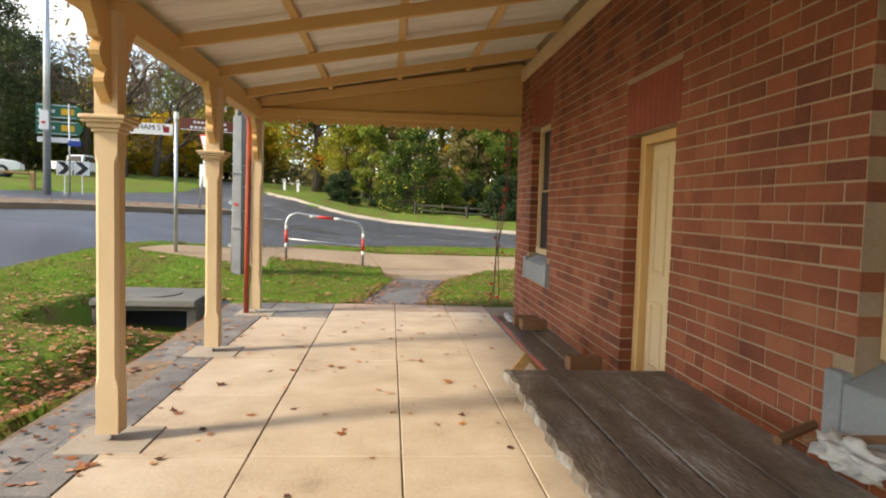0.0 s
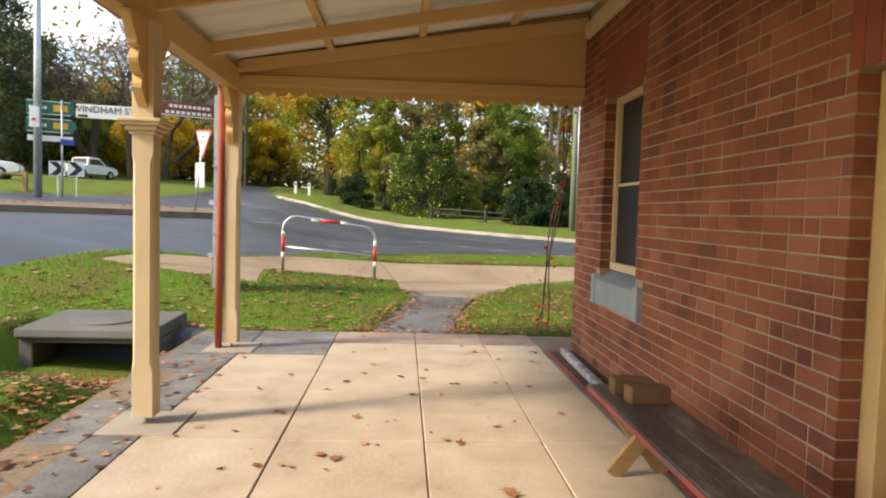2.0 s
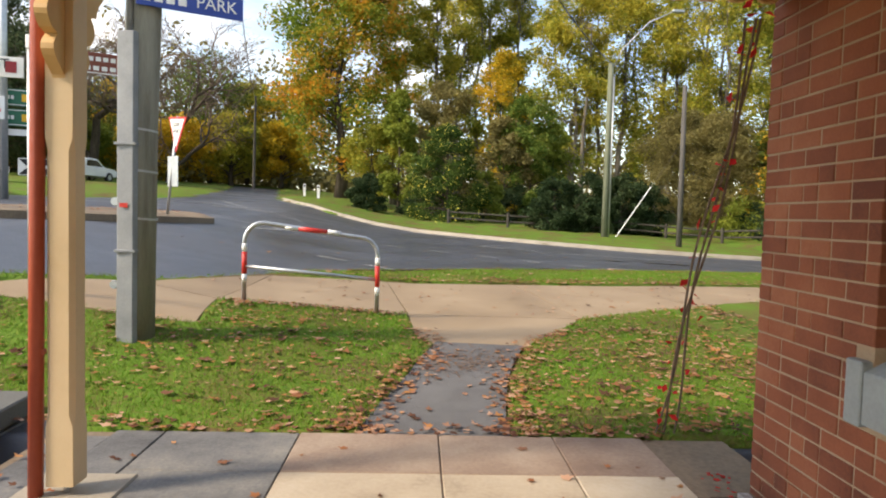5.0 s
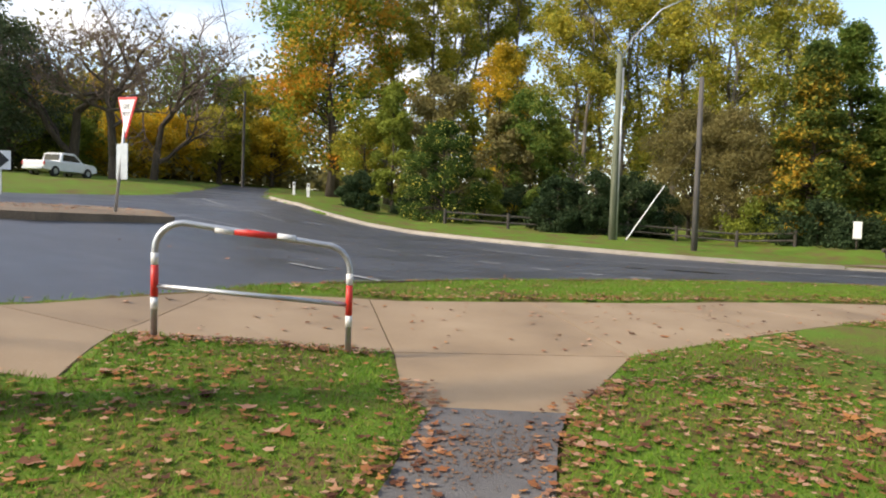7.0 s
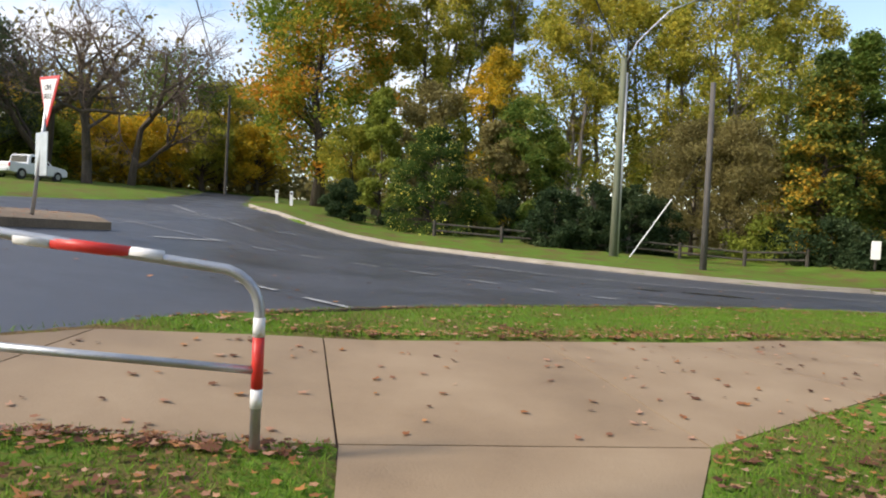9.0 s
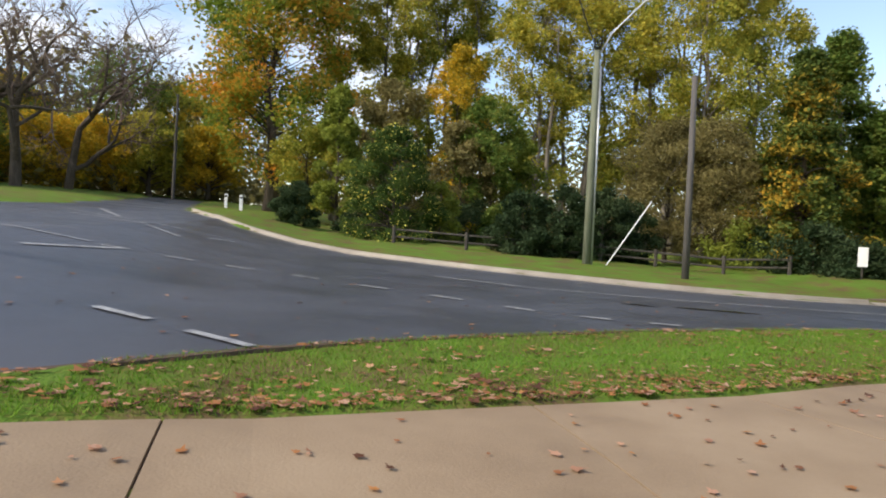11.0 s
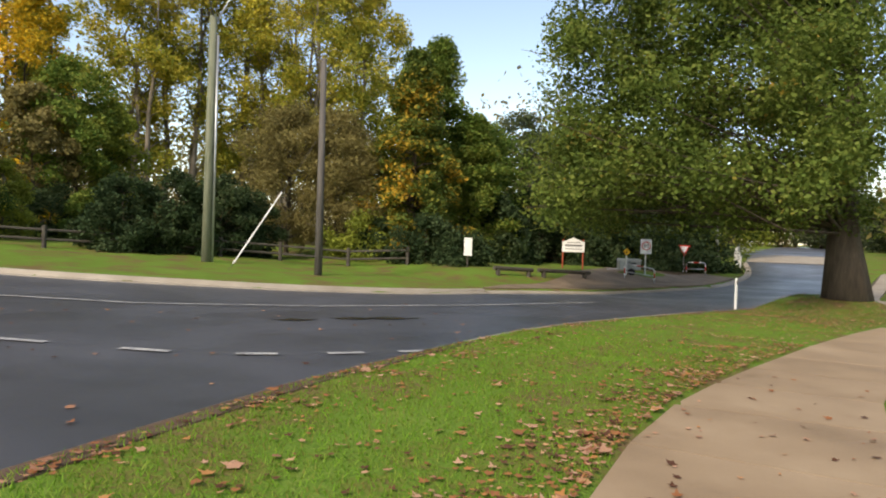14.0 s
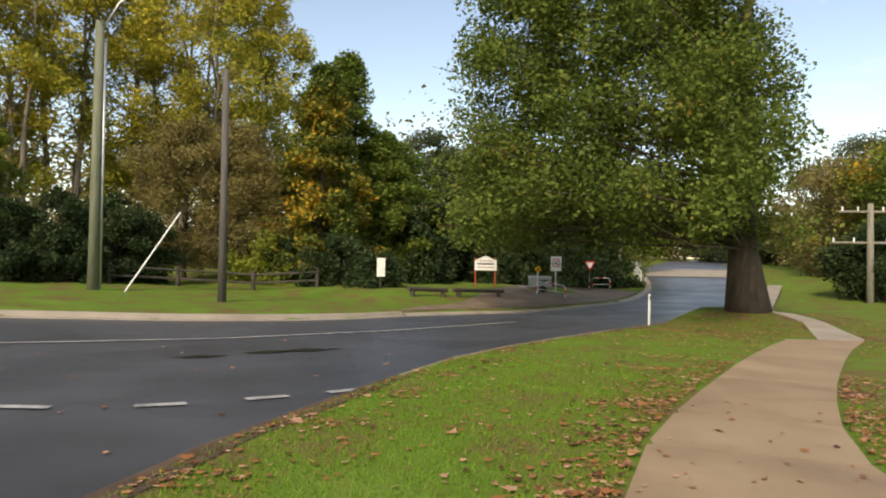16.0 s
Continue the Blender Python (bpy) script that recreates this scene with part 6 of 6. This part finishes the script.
def turf_height(x, y):
    sd = hard_distance(x, y)
    lift = np.where((y > 27) & (x < 40), 0.10, 0.025)
    o = np.clip(0.6 * sd, -0.10, lift) + 0.02 * np.sin(x * 2.1 + 1.3 * np.sin(y * 1.7)) * np.clip(sd, 0, 1)
    dr = np.clip(1 - np.abs(x + 0.42 - 0.15 * np.sin(y)) / 0.42, 0, 1) * np.clip((10.35 - y) / 0.5, 0, 1)
    ph = np.clip((x + 2.15) / 0.3, 0, 1) * np.clip((-0.1 - x) / 0.2, 0, 1) * np.clip((y - 8.0) / 0.8, 0, 1) * np.clip((10.7 - y) / 0.1, 0, 1)
    return ground_height(x, y) + o - np.maximum(0.24 * dr, 0.4 * ph), sd, np.maximum(dr, ph)


def lawn_points(n, x0, x1, y0, y1):
    x, y = rg.uniform(x0, x1, n), rg.uniform(y0, y1, n)
    z, sd, dr = turf_height(x, y)
    ok = (sd > 0.03) & ~((x > -0.15) & (x < 4.4) & (y < 10.5)) & ~((x > 4.0) & (y < 9.7)) & (dr < 0.3) & ~((x > -2.0) & (x < -0.3) & (y > 9.2) & (y < 10.85))
    return np.stack([x, y, z], 1)[ok]


G_PTS = np.concatenate([lawn_points(90000, -4.5, 6.0, 10.4, 17.5), lawn_points(90000, 1.0, 13.0, 17.3, 24.8), lawn_points(30000, -5, -0.1, 3.0, 11.5), lawn_points(16000, 13, 22, 20, 26)])
n = len(G_PTS)
ang = rg.uniform(0, 2 * math.pi, n)
hh = rg.uniform(0.02, 0.055, n)
wd = 0.005
lean = rg.normal(scale=0.6, size=(n, 2)) * hh[:, None]
V = np.empty((n, 3, 3))
V[:, 0] = G_PTS + np.stack([np.cos(ang) * wd, np.sin(ang) * wd, np.full(n, -0.005)], 1)
V[:, 1] = G_PTS - np.stack([np.cos(ang) * wd, np.sin(ang) * wd, np.full(n, 0.005)], 1)
V[:, 2] = G_PTS + np.stack([lean[:, 0], lean[:, 1], hh], 1)
me = bpy.data.meshes.new("grass")
me.vertices.add(3 * n)
me.vertices.foreach_set("co", V.ravel())
me.loops.add(3 * n)
me.loops.foreach_set("vertex_index", np.arange(3 * n))
me.polygons.add(n)
me.polygons.foreach_set("loop_start", np.arange(0, 3 * n, 3))
me.polygons.foreach_set("loop_total", np.full(n, 3))
me.update(calc_edges=True)
me.materials.append(GRASS_BLADE)
tagged(new("grass", me), "short green grass blades", "grass", "", "stuff")


def litter(name, P, sizes, label, material=DEAD_LEAF, curl=0.35):
    """Lobed, curled leaves lying at the given places."""
    n = len(P)
    k = 10
    a = 2 * np.pi * np.arange(k) / k
    rad = np.where(np.arange(k) % 2 == 0, 1.0, 0.55) * np.array([1.15, 1, 0.9, 1, 0.75, 1, 0.75, 1, 0.9, 1])
    u, v = rad * np.cos(a), rad * np.sin(a)
    th = rg.uniform(0, 2 * np.pi, n)
    s = sizes[:, None] * 0.5
    bend = rg.uniform(0.1, 1.0, (n, 1)) * curl
    du = u[None] * s
    dv = v[None] * s * rg.uniform(0.6, 1.0, (n, 1))
    zz = bend * (du ** 2) / s + rg.uniform(-0.2, 0.5, (n, 1)) * bend * (dv ** 2) / s + rg.normal(scale=0.16, size=(n, 1)) * dv + 0.004
    X_ = P[:, :1] + du * np.cos(th)[:, None] - dv * np.sin(th)[:, None]
    Y_ = P[:, 1:2] + du * np.sin(th)[:, None] + dv * np.cos(th)[:, None]
    V = np.stack([X_, Y_, P[:, 2:3] + np.maximum(zz, 0.002)], -1).reshape(-1, 3)
    me = bpy.data.meshes.new(name)
    me.vertices.add(n * k)
    me.vertices.foreach_set("co", V.ravel())
    me.loops.add(n * k)
    me.loops.foreach_set("vertex_index", np.arange(n * k))
    me.polygons.add(n)
    me.polygons.foreach_set("loop_start", np.arange(0, n * k, k))
    me.polygons.foreach_set("loop_total", np.full(n, k))
    me.update(calc_edges=True)
    me.materials.append(material)
    return tagged(new(name, me), label, "fallen leaves", "", "stuff")


near = lawn_points(17000, -4.5, 7.0, 10.45, 17.0)
keep = rg.uniform(size=len(near)) < np.clip(0.40 + 0.5 * np.sin(near[:, 0] * 1.3 + 1) * np.sin(near[:, 1] * 1.1) + 0.35 * (near[:, 0] > 2.6), 0.12, 1)
near = near[keep]
verge = lawn_points(70000, -0.5, 16, 17.2, 25.5)
dpave = np.min([poly_distance(verge[:, 0], verge[:, 1], p) for p in SLABS_OUT], axis=0)
verge = verge[rg.uniform(size=len(verge)) < np.clip(np.exp(-dpave / 0.4) * 0.85 + 0.9 * np.clip(np.sin(verge[:, 0] * 1.9 + 0.6) * np.sin(verge[:, 1] * 2.3 + verge[:, 0]) - 0.5, 0, 1) + 0.3 * np.exp(-np.abs(poly_distance(verge[:, 0], verge[:, 1], ROAD) - 0.12) / 0.1), 0.05, 1)]
left = lawn_points(7500, -5, -0.2, 3, 10.4)
under_oak = lawn_points(22000, 15, 33, 20, 27.5)
oakd = np.hypot(under_oak[:, 0] - 27, under_oak[:, 1] - 24)
under_oak = under_oak[rg.uniform(size=len(under_oak)) < np.clip(1.2 - oakd / 9, 0.05, 1)]
ALL = np.concatenate([near, verge, left, under_oak])
ALL[:, 2] += 0.018
litter("fallen_leaves", ALL, rg.uniform(0.03, 0.095, len(ALL)) * np.where(rg.uniform(size=len(ALL)) < 0.09, 1.8, 1.0), "curled brown and yellow leaves on the grass")
dx, dy = np.concatenate([rg.uniform(-0.75, -0.12, 1400), rg.uniform(-1.9, -0.15, 500)]), np.concatenate([rg.uniform(1.5, 9.4, 1400), rg.uniform(8.3, 9.4, 500)])
zt, _, drr = turf_height(dx, dy)
litter("fallen_leaves", np.stack([dx, dy, zt + 0.02 + rg.uniform(0, 0.04, 1900)], 1)[drr > 0.12], rg.uniform(0.05, 0.12, int((drr > 0.12).sum())), "drift of brown leaves in the drain")
fx_, fy_ = np.concatenate([rg.uniform(0.1, 3.7, 180), rg.uniform(-0.05, 0.66, 260)]), np.concatenate([rg.uniform(1.2, 10.3, 180), rg.uniform(2, 10.3, 260)])
litter("fallen_leaves", np.stack([fx_, fy_, np.full(len(fx_), 0.003)], 1), rg.uniform(0.025, 0.11, len(fx_)), "dry leaves scattered on the verandah floor")
ex, ey = rg.uniform(-1.5, 3.9, 260), 10.45 + np.abs(rg.normal(scale=0.12, size=260))
litter("fallen_leaves", np.stack([ex, ey, ground_height(ex, ey) + 0.035], 1), rg.uniform(0.05, 0.11, 260), "brown leaves gathered along the verandah edge")
gx_, gy_ = rg.uniform(3.82, 4.05, 170), rg.uniform(6.6, 9.9, 170)
litter("fallen_leaves", np.stack([gx_, gy_, np.full(170, -0.015)], 1), rg.uniform(0.02, 0.06, 170), "small red creeper leaves along the wall", RED_LEAF)
px_ = rg.uniform(-0.6, 12, 260)
py_ = np.interp(px_, [p[0] for p in PAVE_NEAR], [p[1] for p in PAVE_NEAR]) + rg.uniform(0, 1, 260) * 3.0
sdp = np.min([poly_distance(px_, py_, p) for p in SLABS_OUT], axis=0)
ok = sdp < -0.05
litter("fallen_leaves", np.stack([px_, py_, ground_height(px_, py_) + 0.012], 1)[ok], rg.uniform(0.04, 0.11, int(ok.sum())), "a few leaves on the footpath")
rx_, ry_ = rg.uniform(-3, 16, 160), rg.uniform(19, 30, 160)
rok = poly_distance(rx_, ry_, ROAD) < -0.3
litter("fallen_leaves", np.stack([rx_, ry_, ground_height(rx_, ry_) - 0.02], 1)[rok], rg.uniform(0.06, 0.13, int(rok.sum())), "a few leaves on the road")
ix, iy = rg.uniform(-9, -3.4, 900), rg.uniform(14, 25, 900)
iok = poly_distance(ix, iy, ISLAND) < -0.1
litter("fallen_leaves", np.stack([ix, iy, ground_height(ix, iy) + 0.14], 1)[iok], rg.uniform(0.07, 0.14, int(iok.sum())), "brown leaves on the traffic island")
mx, my = rg.normal(2.8, 0.5, 1100), rg.normal(12.4, 0.24, 1100)
litter("leaf_mulch", np.stack([mx, my, ground_height(mx, my) + 0.016], 1), rg.uniform(0.012, 0.04, 1100), "dark crumbled leaf mulch on the path", BLOCK_WOOD)

# creeper hanging at the verandah end
cx_ = np.concatenate([rg.normal(0, 0.13, 420), rg.normal(0, 0.13, 420), rg.normal(0, 0.1, 300)])
cy_ = np.concatenate([rg.uniform(10.5, 13.6, 420), rg.uniform(10.5, 13.6, 420), rg.uniform(0, 1, 300)])
edge_l = np.interp(cy_[:420], [10.4, 11.8, 12.5, 13.4, 14.5], [1.82, 2.15, 2.42, 2.3, 2.12])
edge_r = np.interp(cy_[420:840], [10.4, 11.8, 12.5, 13.3, 14.6], [2.86, 3.02, 3.2, 3.5, 4.4])
sx_ = cy_[840:]
px2 = np.concatenate([edge_l - 0.06, edge_r + 0.06, 0.1 + sx_ * 1.9]) + cx_
py2 = np.concatenate([cy_[:840], 14.0 + sx_ * 0.42 + rg.normal(0, 0.08, 300)])
litter("fallen_leaves", np.stack([px2, py2, np.maximum(turf_height(px2, py2)[0], ground_height(px2, py2)) + 0.02], 1), rg.uniform(0.03, 0.10, len(px2)), "brown leaves gathered along the path edges")
creeper = root("creeper", (3.75, 9.75, 0.0), "thin creeper stems with red leaves", "creeper")
for k, (x0, lean_) in enumerate(((3.86, 0.08), (3.97, -0.08), (3.9, 0.06))):
    pts = [Vector((x0 + lean_ * u + 0.03 * math.sin(9 * u + k), 10.55 - 1.0 * u, gz(x0, 10.5) + 2.55 * u)) for u in [i / 14 for i in range(15)]]
    part("stem", tube(pts, 0.008, 5), TWIG, creeper)
    P = np.array([list(pts[int(i)]) for i in rg.integers(0, 15, 14)]) + rg.normal(scale=0.04, size=(14, 3))
    leaf_cloud("leaves", P, 0.07, RED_LEAF, creeper, rg)

# ---- the bricks of the wall ----
placed.sort(key=lambda b: abs(b[0] - 6.6) + abs(b[1] - 1.5))
rb = random.Random(8)
SIZES = {}
for i, (yc, zc, ln) in enumerate(placed):
    key = round(ln, 2)
    x = WALL_X + 0.05 + rb.uniform(-0.003, 0.002)
    if i < 300:
        me = brick_shape(key, 0.1, key, BRICK)
        ob = new("brick", me)
        ob.parent = house
        ob.location = Vector((x, yc, zc)) - house.location
    else:
        SIZES[i] = (x, yc, zc, ln)
co, fc = [], []
for x, yc, zc, ln in SIZES.values():
    b0 = len(co)
    h2, l2, e = (CH - J) / 2, ln / 2, 0.004
    for xx, s in ((x + 0.05, 0), (x - 0.05 + e, 0), (x - 0.05, e)):
        co += [(xx - house.location.x, yc + sy_ * (l2 - s) - house.location.y, zc + sz_ * (h2 - s)) for sy_, sz_ in ((-1, -1), (1, -1), (1, 1), (-1, 1))]
    for r0 in (0, 4):
        for k in range(4):
            fc.append((b0 + r0 + k, b0 + r0 + 4 + k, b0 + r0 + 4 + (k + 1) % 4, b0 + r0 + (k + 1) % 4))
    fc.append((b0 + 8, b0 + 9, b0 + 10, b0 + 11)[::-1])
me = bpy.data.meshes.new("bricks")
me.from_pydata(co, [], fc)
me.materials.append(BRICK_J)
ob = new("bricks", me)
ob.parent = house
tagged(ob, "", "", "", "stuff")
